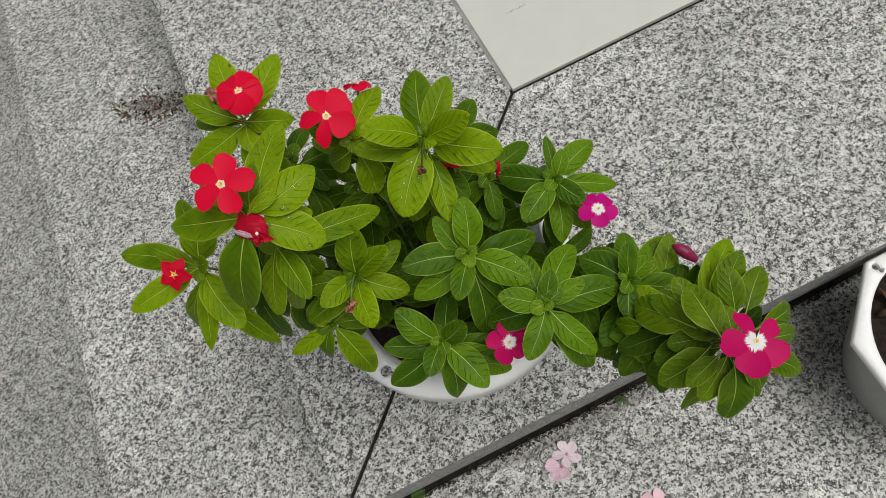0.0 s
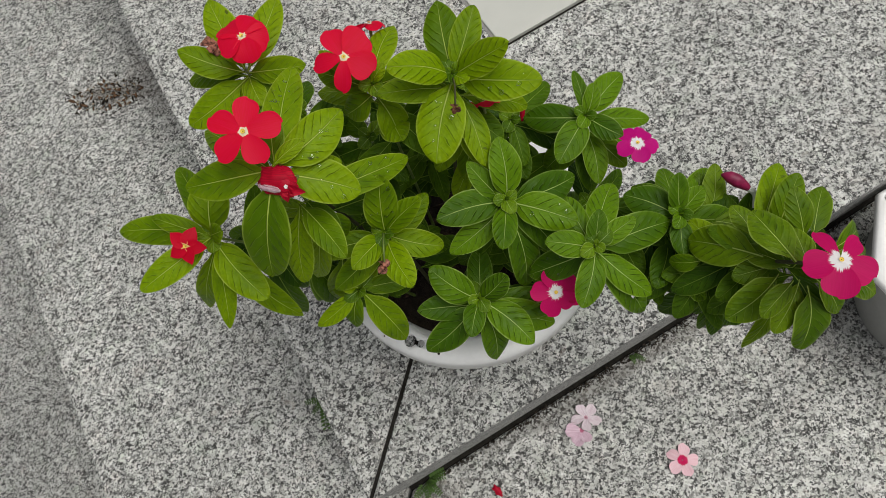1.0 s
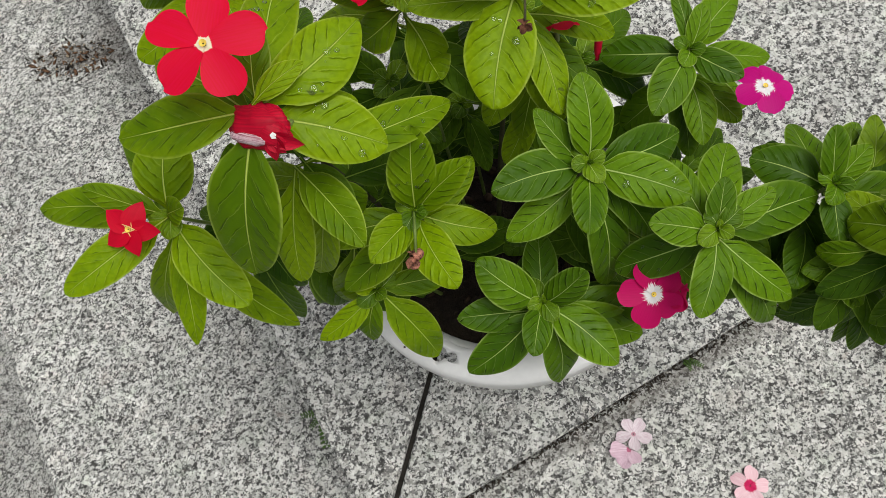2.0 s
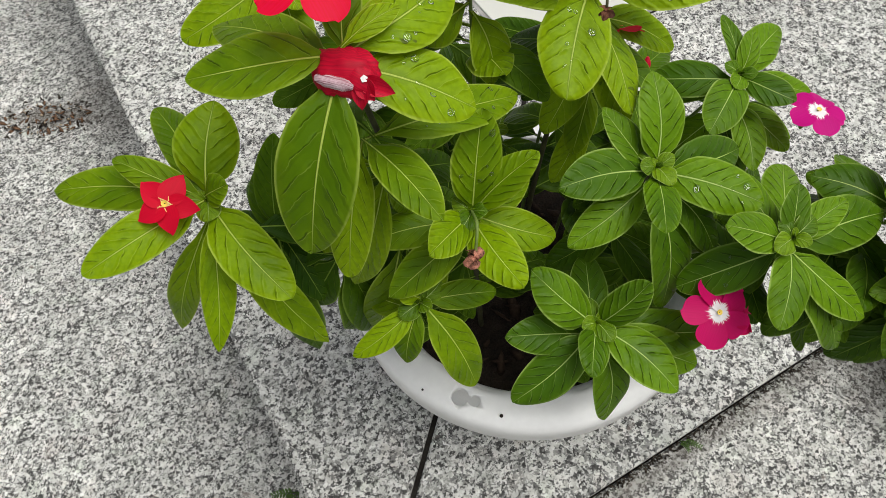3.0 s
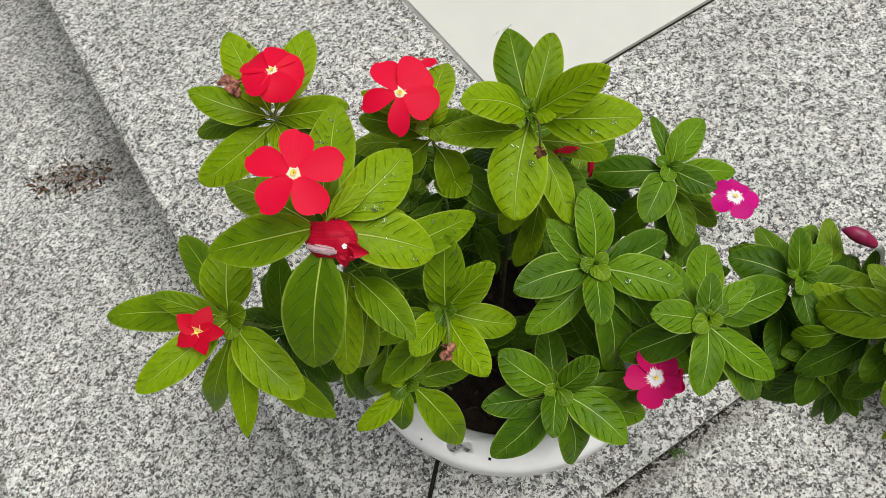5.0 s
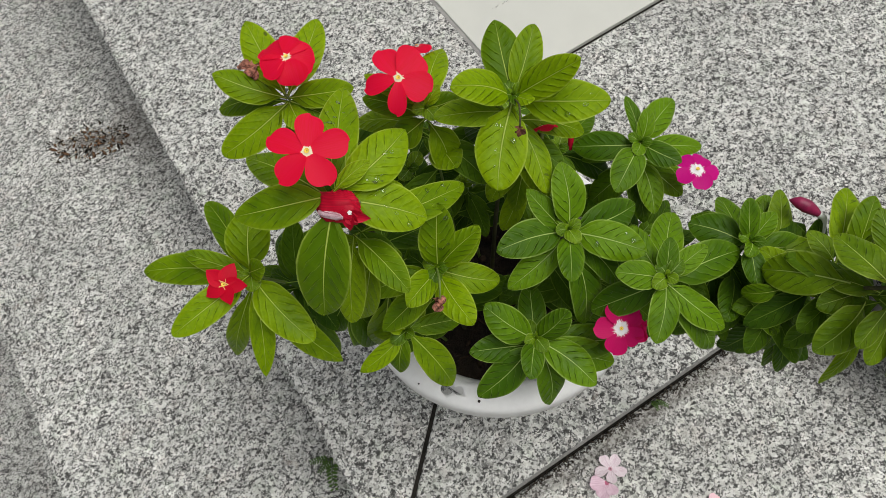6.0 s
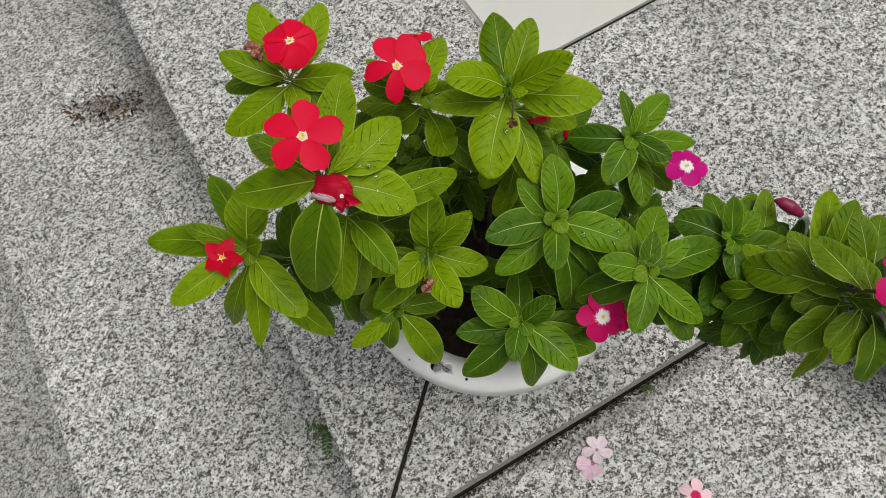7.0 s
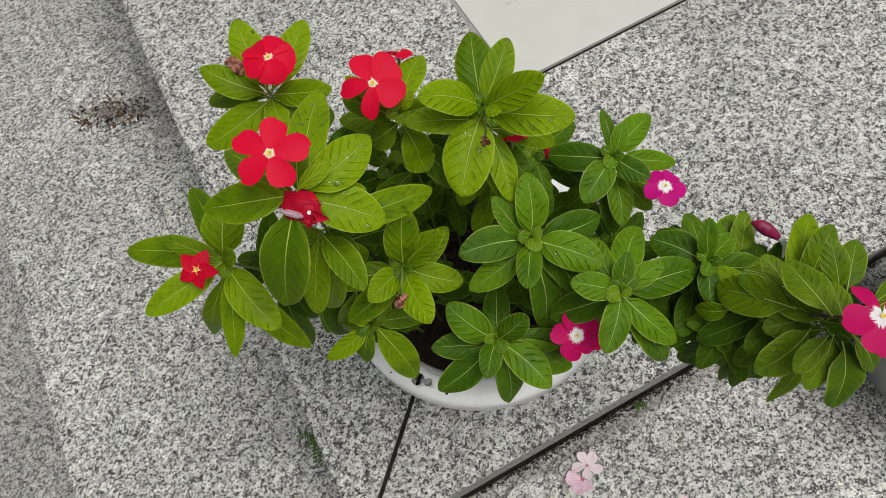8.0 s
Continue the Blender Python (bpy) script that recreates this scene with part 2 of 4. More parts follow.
GRANITE_SAWN = granite("granite_sawn_edge", 0.76, 0.45)
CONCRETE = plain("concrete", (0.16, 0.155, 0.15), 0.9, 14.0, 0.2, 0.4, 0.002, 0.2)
WHITE_TILE = plain("white_tile", (0.594, 0.597, 0.545), 0.34, 3.0, 0.03, 0.04, 0.0004)
POT_WHITE = plain("white_plastic", (0.93, 0.93, 0.91), 0.40, 30.0, 0.03, 0.05, 0.0004)
# white plastic darkened to hold the shade on the octagonal pot's wall
POT_SHADED = plain("shaded_white_plastic", (0.39, 0.39, 0.372), 0.45, 26.0, 0.08, 0.08, 0.0005)
MORTAR = plain("grey_mortar", (0.30, 0.295, 0.28), 0.9, 60.0, 0.2, 0.3, 0.001, 0.2)
SOIL = plain("potting_soil", (0.024, 0.017, 0.012), 0.9, 120.0, 0.5, 0.9, 0.003, 0.25)
LITTER = plain("dry_litter", (0.048, 0.030, 0.019), 0.85, 90.0, 0.4, 0.5, 0.001, 0.2)
DIRT = plain("dirt", (0.055, 0.046, 0.036), 0.95, 130.0, 0.5, 0.6, 0.001, 0.1)
STEM = plain("green_stem", (0.14, 0.20, 0.04), 0.55, 120.0, 0.2, 0.2, 0.0005)
STEM_WOODY = plain("woody_stem", (0.055, 0.055, 0.022), 0.75, 160.0, 0.3, 0.4, 0.0006, 0.3)
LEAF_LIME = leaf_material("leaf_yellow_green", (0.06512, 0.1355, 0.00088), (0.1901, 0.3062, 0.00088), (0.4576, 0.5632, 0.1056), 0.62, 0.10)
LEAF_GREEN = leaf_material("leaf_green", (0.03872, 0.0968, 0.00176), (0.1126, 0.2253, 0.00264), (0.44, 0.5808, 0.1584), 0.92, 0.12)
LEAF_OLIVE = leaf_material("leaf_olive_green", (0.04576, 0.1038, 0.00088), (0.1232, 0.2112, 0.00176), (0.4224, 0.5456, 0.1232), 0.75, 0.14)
# darker copy of the leaf green that carries the shade inside the bush
LEAF_SHADED = leaf_material("leaf_shaded_green", (0.02288, 0.06512, 0.00176), (0.0704, 0.1452, 0.00264), (0.264, 0.396, 0.0528), 0.45, 0.10)
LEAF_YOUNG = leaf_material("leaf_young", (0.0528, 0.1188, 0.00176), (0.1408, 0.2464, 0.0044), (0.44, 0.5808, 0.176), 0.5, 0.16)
PETAL_RED = petal_material("petal_red", (0.78, 0.0025, 0.028), (0.93, 0.88, 0.66), 0.09, 0.15, 0.3, (0.80, 0.003, 0.050))
PETAL_STAR = petal_material("petal_dark_red", (0.704, 0.00264, 0.0299), (0.90, 0.70, 0.30), 0.05, 0.2)
PETAL_PINK = petal_material("petal_magenta", (0.634, 0.0044, 0.238), (0.97, 0.94, 0.97), 0.30, 0.9)
PETAL_CRIMSON = petal_material("petal_crimson", (0.634, 0.00352, 0.132), (0.97, 0.94, 0.96), 0.28, 0.9)
PETAL_SHUT = petal_material("petal_crimson_plain", (0.60, 0.004, 0.10), (0.5, 0.004, 0.08), 0.03)
PETAL_FALLEN = petal_material("petal_faded_white", (0.90, 0.84, 0.86), (0.62, 0.32, 0.40), 0.10, 0.5, 0.05, (0.66, 0.50, 0.57))
PETAL_BLUSH = petal_material("petal_faded_pink", (0.84, 0.66, 0.74), (0.55, 0.16, 0.26), 0.14, 0.5, 0.05, (0.62, 0.40, 0.50))
PETAL_FADED = petal_material("petal_faded_red_throat", (0.90, 0.66, 0.70), (0.60, 0.01, 0.10), 0.30, 0.5, 0.08, (0.80, 0.48, 0.54))
PETAL_SCRAP = petal_material("petal_white_scrap", (0.90, 0.90, 0.88), (0.84, 0.84, 0.80), 0.1, 0.3, 0.05)
PETAL_WILT = petal_material("petal_wilted_red", (0.60, 0.004, 0.032), (0.50, 0.006, 0.03), 0.05, 0.5, 0.15, (0.36, 0.003, 0.020))
PETAL_PALE = petal_material("petal_wilted_pale", (0.95, 0.80, 0.85), (0.6, 0.05, 0.1), 0.05, 0.5, 0.1, (0.20, 0.004, 0.03))
BUD_PINK = plain("bud_magenta", (0.24, 0.004, 0.055), 0.5, 200.0, 0.25)
EYE_YELLOW = plain("flower_eye_yellow", (0.86, 0.62, 0.10), 0.6, 300.0, 0.1)
WITHERED_PINK = plain("withered_pink_petal", (0.30, 0.125, 0.085), 0.8, 420.0, 0.9, 0.4, 0.0006, 0.2)
WITHERED = plain("withered_petal", (0.11, 0.045, 0.026), 0.85, 200.0, 0.45, 0.5, 0.0008, 0.2)
SEPAL = plain("sepal_green", (0.16, 0.22, 0.05), 0.6, 200.0, 0.15)
JOINT = plain("dark_joint_dirt", (0.022, 0.020, 0.017), 0.95, 150.0, 0.4, 0.6, 0.001, 0.1)
CRUMB = plain("leaf_crumbs", (0.17, 0.095, 0.055), 0.9, 90.0, 0.4, 0.5, 0.001, 0.2)
PALE_CRUMB = plain("pale_leaf_crumbs", (0.42, 0.34, 0.24), 0.9, 90.0, 0.3, 0.4, 0.001, 0.2)
MOSS = plain("weed_green", (0.055, 0.115, 0.014), 0.7, 200.0, 0.3)

wet = Nodes("water")
clear = wet.add("ShaderNodeBsdfTransparent", Color=(0.97, 0.98, 0.96, 1.0))
shine = wet.add("ShaderNodeBsdfGlossy", Roughness=0.04)
veil = wet.tree.nodes.new("ShaderNodeMixShader")
wet.put(veil, 0, wet.add("ShaderNodeFresnel", IOR=1.36).outputs[0])
wet.tree.links.new(clear.outputs[0], veil.inputs[1])
wet.tree.links.new(shine.outputs[0], veil.inputs[2])
wet.tree.links.new(veil.outputs[0], wet.out.inputs[0])
WATER = wet.mat


# ---------------------------------------------------------------- building helpers
def part(name, bm, material, parent=None, label="", smooth=True):
    """Links a bmesh as one mesh object, under a thing or a part where one is given."""
    mesh = bpy.data.meshes.new(name)
    if smooth:
        for face in bm.faces:
            face.smooth = True
    bm.to_mesh(mesh)
    bm.free()
    mesh.materials.append(material)
    ob = new(name, mesh)
    if parent is not None:
        ob.parent = parent
    return tagged(ob, label)


def thing(name, label, category, group="", kind="", at=(0, 0, 0)):
    ob = new(name)
    ob.empty_display_size = 0.02
    ob.location = at
    return tagged(ob, label, category, group, kind)


def slab(outline, top, thick, bevel=0.004, foot=None):
    """A prism with worn upper edges. outline: corners counterclockwise; foot: those of its underside, where its faces lean."""
    bm = bmesh.new()
    low = [bm.verts.new((x, y, top - thick)) for x, y in foot or outline]
    high = [bm.verts.new((x, y, top)) for x, y in outline]
    bm.faces.new(high)
    bm.faces.new(low[::-1])
    n = len(outline)
    for i in range(n):
        bm.faces.new((low[i], low[(i + 1) % n], high[(i + 1) % n], high[i]))
    bm.normal_update()
    if bevel:
        rim = [e for e in bm.edges if all(v in high for v in e.verts)]
        bmesh.ops.bevel(bm, geom=rim, offset=bevel, segments=3, profile=0.6, affect="EDGES")
    return bm


def tube(points, radii, sides=8):
    """A round stalk along a smooth line of points."""
    pts = [Vector(p) for p in points]
    line, rad = [], []
    for i in range(len(pts) - 1):
        p0, p1, p2, p3 = pts[max(i - 1, 0)], pts[i], pts[i + 1], pts[min(i + 2, len(pts) - 1)]
        for k in range(6):
            t = k / 6
            line.append(0.5 * (2 * p1 + (p2 - p0) * t + (2 * p0 - 5 * p1 + 4 * p2 - p3) * t * t + (3 * p1 - p0 - 3 * p2 + p3) * t ** 3))
            rad.append(radii[i] * (1 - t) + radii[i + 1] * t)
    line.append(pts[-1])
    rad.append(radii[-1])
    bm = bmesh.new()
    rings = []
    for i, p in enumerate(line):
        way = (line[min(i + 1, len(line) - 1)] - line[max(i - 1, 0)]).normalized()
        a = way.orthogonal() if i == 0 else (side - way * side.dot(way))
        side = a.normalized()
        b = way.cross(side)
        rings.append([bm.verts.new(p + (side * math.cos(q) + b * math.sin(q)) * rad[i]) for q in (2 * math.pi * k / sides for k in range(sides))])
    for r, q in zip(rings, rings[1:]):
        for k in range(sides):
            bm.faces.new((r[k], r[(k + 1) % sides], q[(k + 1) % sides], q[k]))
    bm.faces.new(rings[0][::-1])
    bm.faces.new(rings[-1])
    return bm


def direction(az, el):
    a, e = radians(az), radians(el)
    return Vector((math.cos(a) * math.cos(e), math.sin(a) * math.cos(e), math.sin(e)))


def lathe(profile, steps=72, shape=None, ring=False):
    """Turns (radius, height) pairs round z. shape(i, angle) scales the radius of the i-th pair. ring: a closed hoop, open in the middle."""
    bm = bmesh.new()
    rings = []
    for i, (r, z) in enumerate(profile):
        rings.append([bm.verts.new((r * (shape(i, a) if shape else 1) * math.cos(a), r * (shape(i, a) if shape else 1) * math.sin(a), z)) for a in (2 * math.pi * k / steps for k in range(steps))])
    for p, q in zip(rings, rings[1:]):
        for k in range(steps):
            bm.faces.new((p[k], p[(k + 1) % steps], q[(k + 1) % steps], q[k]))
    if ring:
        for k in range(steps):
            bm.faces.new((rings[-1][k], rings[-1][(k + 1) % steps], rings[0][(k + 1) % steps], rings[0][k]))
    else:
        bm.faces.new(rings[0][::-1])
        bm.faces.new(rings[-1])
    bmesh.ops.recalc_face_normals(bm, faces=bm.faces)
    return bm


def lump(centre, size, seed, rough=0.35, detail=2):
    """A crumpled little lump."""
    bm = bmesh.new()
    bmesh.ops.create_icosphere(bm, subdivisions=detail, radius=1.0)
    for v in bm.verts:
        k = 1 + rough * noise.noise(v.co * 1.7 + Vector((seed, seed * 2.3, 0)))
        v.co = Vector((v.co.x * size[0], v.co.y * size[1], v.co.z * size[2])) * k + Vector(centre)
    return bm


# ---------------------------------------------------------------- the granite steps
STEP = 0.16


def sawn(ob):
    """Gives the upright faces of a slab the duller sawn surface."""
    ob.data.materials.append(GRANITE_SAWN)
    for face in ob.data.polygons:
        if abs(face.normal.z) < 0.2:
            face.material_index = 1
    return ob


TREAD = 0.287
FAR = 6.0
INX, INY = 0.338, 0.331
GAP = 0.0017
KERB, LEAN = 0.094, 0.0095

tagged(sawn(part("coping_slab", slab([(-0.0, GAP * 1.4), (INX, INY + GAP * 1.4), (INX, FAR), (0.0, FAR)], 0.0, KERB, 0.004,
                                     [(LEAN, LEAN + GAP * 1.4), (INX, INY + GAP * 1.4), (INX, FAR), (LEAN, FAR)]), GRANITE, None, "", False)),
                "pale grey speckled granite coping slab with mitred end", "coping", "granite coping", "structure")
tagged(sawn(part("coping_slab", slab([(GAP * 1.4, 0.0), (FAR, 0.0), (FAR, INY), (INX + GAP * 1.4, INY)], 0.0, KERB, 0.004,
                                     [(LEAN + GAP * 1.4, LEAN), (FAR, LEAN), (FAR, INY), (INX + GAP * 1.4, INY)]), GRANITE, None, "", False)),
                "pale grey speckled granite coping slab with mitred end", "coping", "granite coping", "structure")
# the wall's dark colour carries the shade of the recess under the coping
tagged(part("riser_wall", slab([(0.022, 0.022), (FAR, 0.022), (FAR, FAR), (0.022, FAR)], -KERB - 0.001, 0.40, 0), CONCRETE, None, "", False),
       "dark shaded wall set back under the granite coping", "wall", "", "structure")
low = -STEP
tagged(sawn(part("step_tread", slab([(-TREAD, -TREAD + GAP * 1.4), (0.0155, 0.0155 + GAP * 1.4), (0.0155, FAR), (-TREAD, FAR)], low, 0.03, 0.006), GRANITE_TREAD, None, "", False)),
       "pale grey speckled granite step tread, slightly dusty", "step", "granite treads", "structure")
tagged(sawn(part("step_tread", slab([(-TREAD + GAP * 1.4, -TREAD), (FAR, -TREAD), (FAR, 0.0155), (0.0155 + GAP * 1.4, 0.0155)], low, 0.03, 0.006), GRANITE_TREAD, None, "", False)),
       "pale grey speckled granite step tread with fallen petals", "step", "granite treads", "structure")
tagged(part("riser_wall", slab([(-TREAD + 0.02, -TREAD + 0.02), (FAR, -TREAD + 0.02), (FAR, FAR), (-TREAD + 0.02, FAR)], low - 0.031, 0.17, 0), GRANITE_SAWN, None, "", False),
       "grey granite riser below the step tread", "wall", "", "structure")
tagged(part("joint_filler", slab([(0.004, 0.0), (INX + 0.002, INY - 0.004), (INX - 0.002, INY + 0.004), (0.0, 0.004)], -0.0035, 0.02, 0), JOINT, None, "", False),
       "black filler in the mitred joint of the coping", "joint", "", "structure")
tagged(part("joint_filler", slab([(-TREAD + 0.004, -TREAD), (0.0125, 0.0085), (0.0085, 0.0125), (-TREAD, -TREAD + 0.004)], low - 0.003, 0.02, 0), JOINT, None, "", False),
       "black filler in the mitred joint of the treads", "joint", "", "structure")
tagged(part("joint_filler", slab([(0.0160, 0.0160), (FAR, 0.0160), (FAR, 0.0215), (0.0215, 0.0215), (0.0215, FAR), (0.0160, FAR)], low - 0.004, 0.02, 0), JOINT, None, "", False),
       "dark dirt in the joint at the foot of the wall", "joint", "", "structure")
tagged(part("joint_filler", slab([(INX - 0.001, INY - 0.001), (FAR, INY - 0.001), (FAR, INY + 0.006), (INX - 0.001, INY + 0.006)], -0.004, 0.02, 0), JOINT, None, "", False),
       "black grout between the coping and the white tiles", "joint", "", "structure")
tagged(part("joint_filler", slab([(INX - 0.001, INY + 0.006), (INX + 0.006, INY + 0.006), (INX + 0.006, FAR), (INX - 0.001, FAR)], -0.0008, 0.02, 0), MORTAR, None, "", False),
       "grey mortar between the coping and the white tiles", "joint", "", "structure")
bm = bmesh.new()
bmesh.ops.create_grid(bm, x_segments=40, y_segments=40, size=400)
ground = tagged(part("ground", bm, GRANITE_GROUND, None, "", False), "grey speckled granite paving", "paving", "", "structure")
ground.location = (0, 0, -2 * STEP)

tiles = thing("tile_floor", "glossy off-white floor tiles inside the granite border", "tiled floor", "", "structure")
SIDE = 0.8
mesh_tile = slab([(0, 0), (SIDE, 0), (SIDE, SIDE), (0, SIDE)], 0.0, 0.012, 0.0012)
first = part("tile", mesh_tile, WHITE_TILE, tiles, "", False)
first.location = (INX + 0.0032, INY + 0.0036, 0.001)
for i in range(7):
    for j in range(7):
        if i or j:
            more = new("tile", first.data)
            more.parent = tiles
            more.location = (INX + 0.0032 + i * (SIDE + 0.003), INY + 0.0036 + j * (SIDE + 0.003), 0.001)


# ---------------------------------------------------------------- pots
def cut(ob, cutter):
    """Cuts one mesh out of another and keeps the result as a plain mesh."""
    bpy.context.view_layer.update()
    tool = new("cutter", cutter)
    tool.matrix_world = ob.matrix_world
    mod = ob.modifiers.new("hole", "BOOLEAN")
    mod.operation, mod.object, mod.solver = "DIFFERENCE", tool, "EXACT"
    bpy.context.view_layer.update()
    made = bpy.data.meshes.new_from_object(ob.evaluated_get(bpy.context.evaluated_depsgraph_get()))
    ob.modifiers.clear()
    ob.data = made
    bpy.data.objects.remove(tool)


def keyhole(ob, x, y, z, turn, size=0.0037):
    """Cuts a hanging hole: a large round, a small one and the slot between them."""
    way = direction(turn, 0)
    for far, r in ((0.0, size), (size * 1.1, size * 0.40), (size * 1.7, size * 0.68)):
        bm = bmesh.new()
        bmesh.ops.create_cone(bm, cap_ends=True, segments=20, radius1=r, radius2=r, depth=0.05)
        mesh = bpy.data.meshes.new("cutter")
        bmesh.ops.translate(bm, vec=Vector((x, y, z)) + way * far, verts=bm.verts)
        bm.to_mesh(mesh)
        bm.free()
        cut(ob, mesh)


def soil_bed(radius, seed, high=0.004):
    bm = bmesh.new()
    rings, steps = 14, 48
    rows = []
    for i in range(1, rings + 1):
        row = []
        for k in range(steps):
            a = 2 * math.pi * k / steps
            r = radius * i / rings
            p = Vector((r * math.cos(a), r * math.sin(a), 0))
            p.z = high * noise.noise(p * 60 + Vector((seed, 0, 0))) + 0.4 * high * noise.noise(p * 210)
            row.append(bm.verts.new(p))
        rows.append(row)
    mid = bm.verts.new((0, 0, 0))
    for k in range(steps):
        bm.faces.new((mid, rows[0][k], rows[0][(k + 1) % steps]))
    for r, q in zip(rows, rows[1:]):
        for k in range(steps):
            bm.faces.new((r[k], q[k], q[(k + 1) % steps], r[(k + 1) % steps]))
    return bm


def crumbs(count, radius, seed, size, flat=1.0):
    """Flakes and sticks lying about, as one mesh."""
    rnd = random.Random(seed)
    bm = bmesh.new()
    for _ in range(count):
        a, r = rnd.uniform(0, 6.283), radius * math.sqrt(rnd.random())
        m = Matrix.Translation((r * math.cos(a), flat * r * math.sin(a), rnd.uniform(0.0005, 0.004))) @ Euler((rnd.uniform(-0.6, 0.6), rnd.uniform(-0.6, 0.6), rnd.uniform(0, 6.3))).to_matrix().to_4x4()
        w, l, t = size * rnd.uniform(0.2, 0.7), size * rnd.uniform(0.5, 1.8), size * 0.08
        vs = [bm.verts.new(m @ Vector(p)) for p in ((-l, 0, 0), (-l * 0.3, -w, t), (l * 0.6, -w * 0.7, 0), (l, 0, t * 2), (l * 0.4, w * 0.8, t), (-l * 0.4, w, 0))]
        top = bm.verts.new(m @ Vector((0, 0, t * 3)))
        bot = bm.verts.new(m @ Vector((0, 0, -t)))
        for k in range(6):
            bm.faces.new((vs[k], vs[(k + 1) % 6], top))
            bm.faces.new((vs[(k + 1) % 6], vs[k], bot))
    return bm


POT = Vector((0.180, 0.116, 0.0))
RIM = 0.128
TEN = 2 * math.pi / 10


def ten_sided(a):
    """How far a ten-sided opening lies from the middle, against a round one."""
    return math.cos(TEN / 2) / math.cos(((a - 0.1) % TEN) - TEN / 2)


pot = thing("flower_pot", "round white plastic flower pot with broad scalloped rim", "flower pot", "white flower pots", "", POT)
body = part("pot_body", lathe([(0.060, 0.0), (0.066, 0.001), (0.069, 0.006), (0.078, 0.06), (0.084, RIM - 0.012), (0.0862, RIM - 0.0036), (0.0848, RIM - 0.0036), (0.080, RIM - 0.012), (0.074, 0.06), (0.064, 0.010)]), POT_WHITE, pot)
rim = part("rim", lathe([(0.0862, RIM - 0.0030), (0.096, RIM - 0.0012), (0.1003, RIM - 0.0034), (0.1020, RIM - 0.022), (0.1030, RIM - 0.022), (0.1035, RIM - 0.005), (0.1018, RIM - 0.0016), (0.097, RIM + 0.0006), (0.089, RIM + 0.001), (0.0856, RIM), (0.0856, RIM - 0.0020)],
                        90, lambda i, a: ten_sided(a) * 1.02 if i in (0, 9, 10) else (ten_sided(a) * 0.4 + 0.61 if i == 8 else 1.0), True), POT_WHITE, pot)
hole_at = Vector((0.1029, 0.0616, 0)) - POT
keyhole(rim, hole_at.x, hole_at.y, RIM, -48, 0.0046)
for turn, far, r in ((229, 0.0980, 0.0011), (204, 0.1005, 0.0007)):
    speck = bmesh.new()
    bmesh.ops.create_icosphere(speck, subdivisions=1, radius=r)
    bmesh.ops.translate(speck, vec=direction(turn, 0) * far + Vector((0, 0, RIM + 0.0004)), verts=speck.verts)
    part("soil_speck", speck, SOIL, pot, "dark speck of soil on the rim")
soil = part("soil", soil_bed(0.0812, 3.0), SOIL, pot, "dark moist potting soil")
soil.location = (0, 0, RIM - 0.022)
bits = part("litter", crumbs(90, 0.072, 5, 0.006), LITTER, pot, "scraps of dry leaf on the soil")
bits.location = (0, 0, RIM - 0.021)

POT_B = Vector((0.590, -0.103, -STEP))
RIM_B = 0.130
EIGHT = 2 * math.pi / 8


def octagon(a):
    """Flat sides face the axes."""
    q = (a + EIGHT / 2) % EIGHT - EIGHT / 2
    return math.cos(EIGHT / 2) / math.cos(q)


pot_b = thing("flower_pot", "octagonal white plastic pot with bare soil, body toned darker for shade", "flower pot", "white flower pots", "", POT_B)
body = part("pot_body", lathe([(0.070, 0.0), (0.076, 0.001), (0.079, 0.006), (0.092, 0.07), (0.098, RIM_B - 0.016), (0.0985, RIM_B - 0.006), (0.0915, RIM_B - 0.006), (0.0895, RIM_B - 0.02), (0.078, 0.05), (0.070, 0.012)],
                               96, lambda i, a: 1.0 if i in (0, 1, 2, 3, 6, 7, 8, 9) else octagon(a) * 1.03), POT_SHADED, pot_b)
rim = part("rim", lathe([(0.0910, RIM_B - 0.005), (0.103, RIM_B - 0.005), (0.1065, RIM_B - 0.008), (0.1075, RIM_B - 0.007), (0.107, RIM_B - 0.002), (0.105, RIM_B), (0.0935, RIM_B + 0.0005), (0.0910, RIM_B - 0.001)],
                        96, lambda i, a: octagon(a) * 1.03 if 0 < i < 6 else 1.0, True), POT_WHITE, pot_b, "white rim, octagonal outside and round inside")
corner = radians(112.5)
keyhole(rim, math.cos(corner) * 0.1010, math.sin(corner) * 0.1010, RIM_B, -68, 0.0034)
soil = part("soil", soil_bed(0.0885, 8.0, 0.006), SOIL, pot_b, "dark brown soil")
soil.location = (0, 0, RIM_B - 0.020)
bits = part("litter", crumbs(160, 0.078, 9, 0.008), LITTER, pot_b, "dry leaf litter on the soil")
bits.location = (0, 0, RIM_B - 0.019)
bits = part("dry_leaf_litter", crumbs(26, 0.072, 14, 0.013), CRUMB, pot_b, "brown curled pieces of fallen leaf")
bits.location = (0, 0, RIM_B - 0.017)


# ---------------------------------------------------------------- the periwinkle plant
plant = thing("periwinkle_plant", "bushy periwinkle with yellow-green leaves, red and magenta flowers", "potted plant", "", "", POT + Vector((0, 0, RIM - 0.03)))
ORIGIN = Vector(plant.location)
rnd = random.Random(11)


# leaves turn their faces to the open side, where the light comes from
LIGHTWARD = Vector((-0.05, -0.42, 0.90)).normalized()


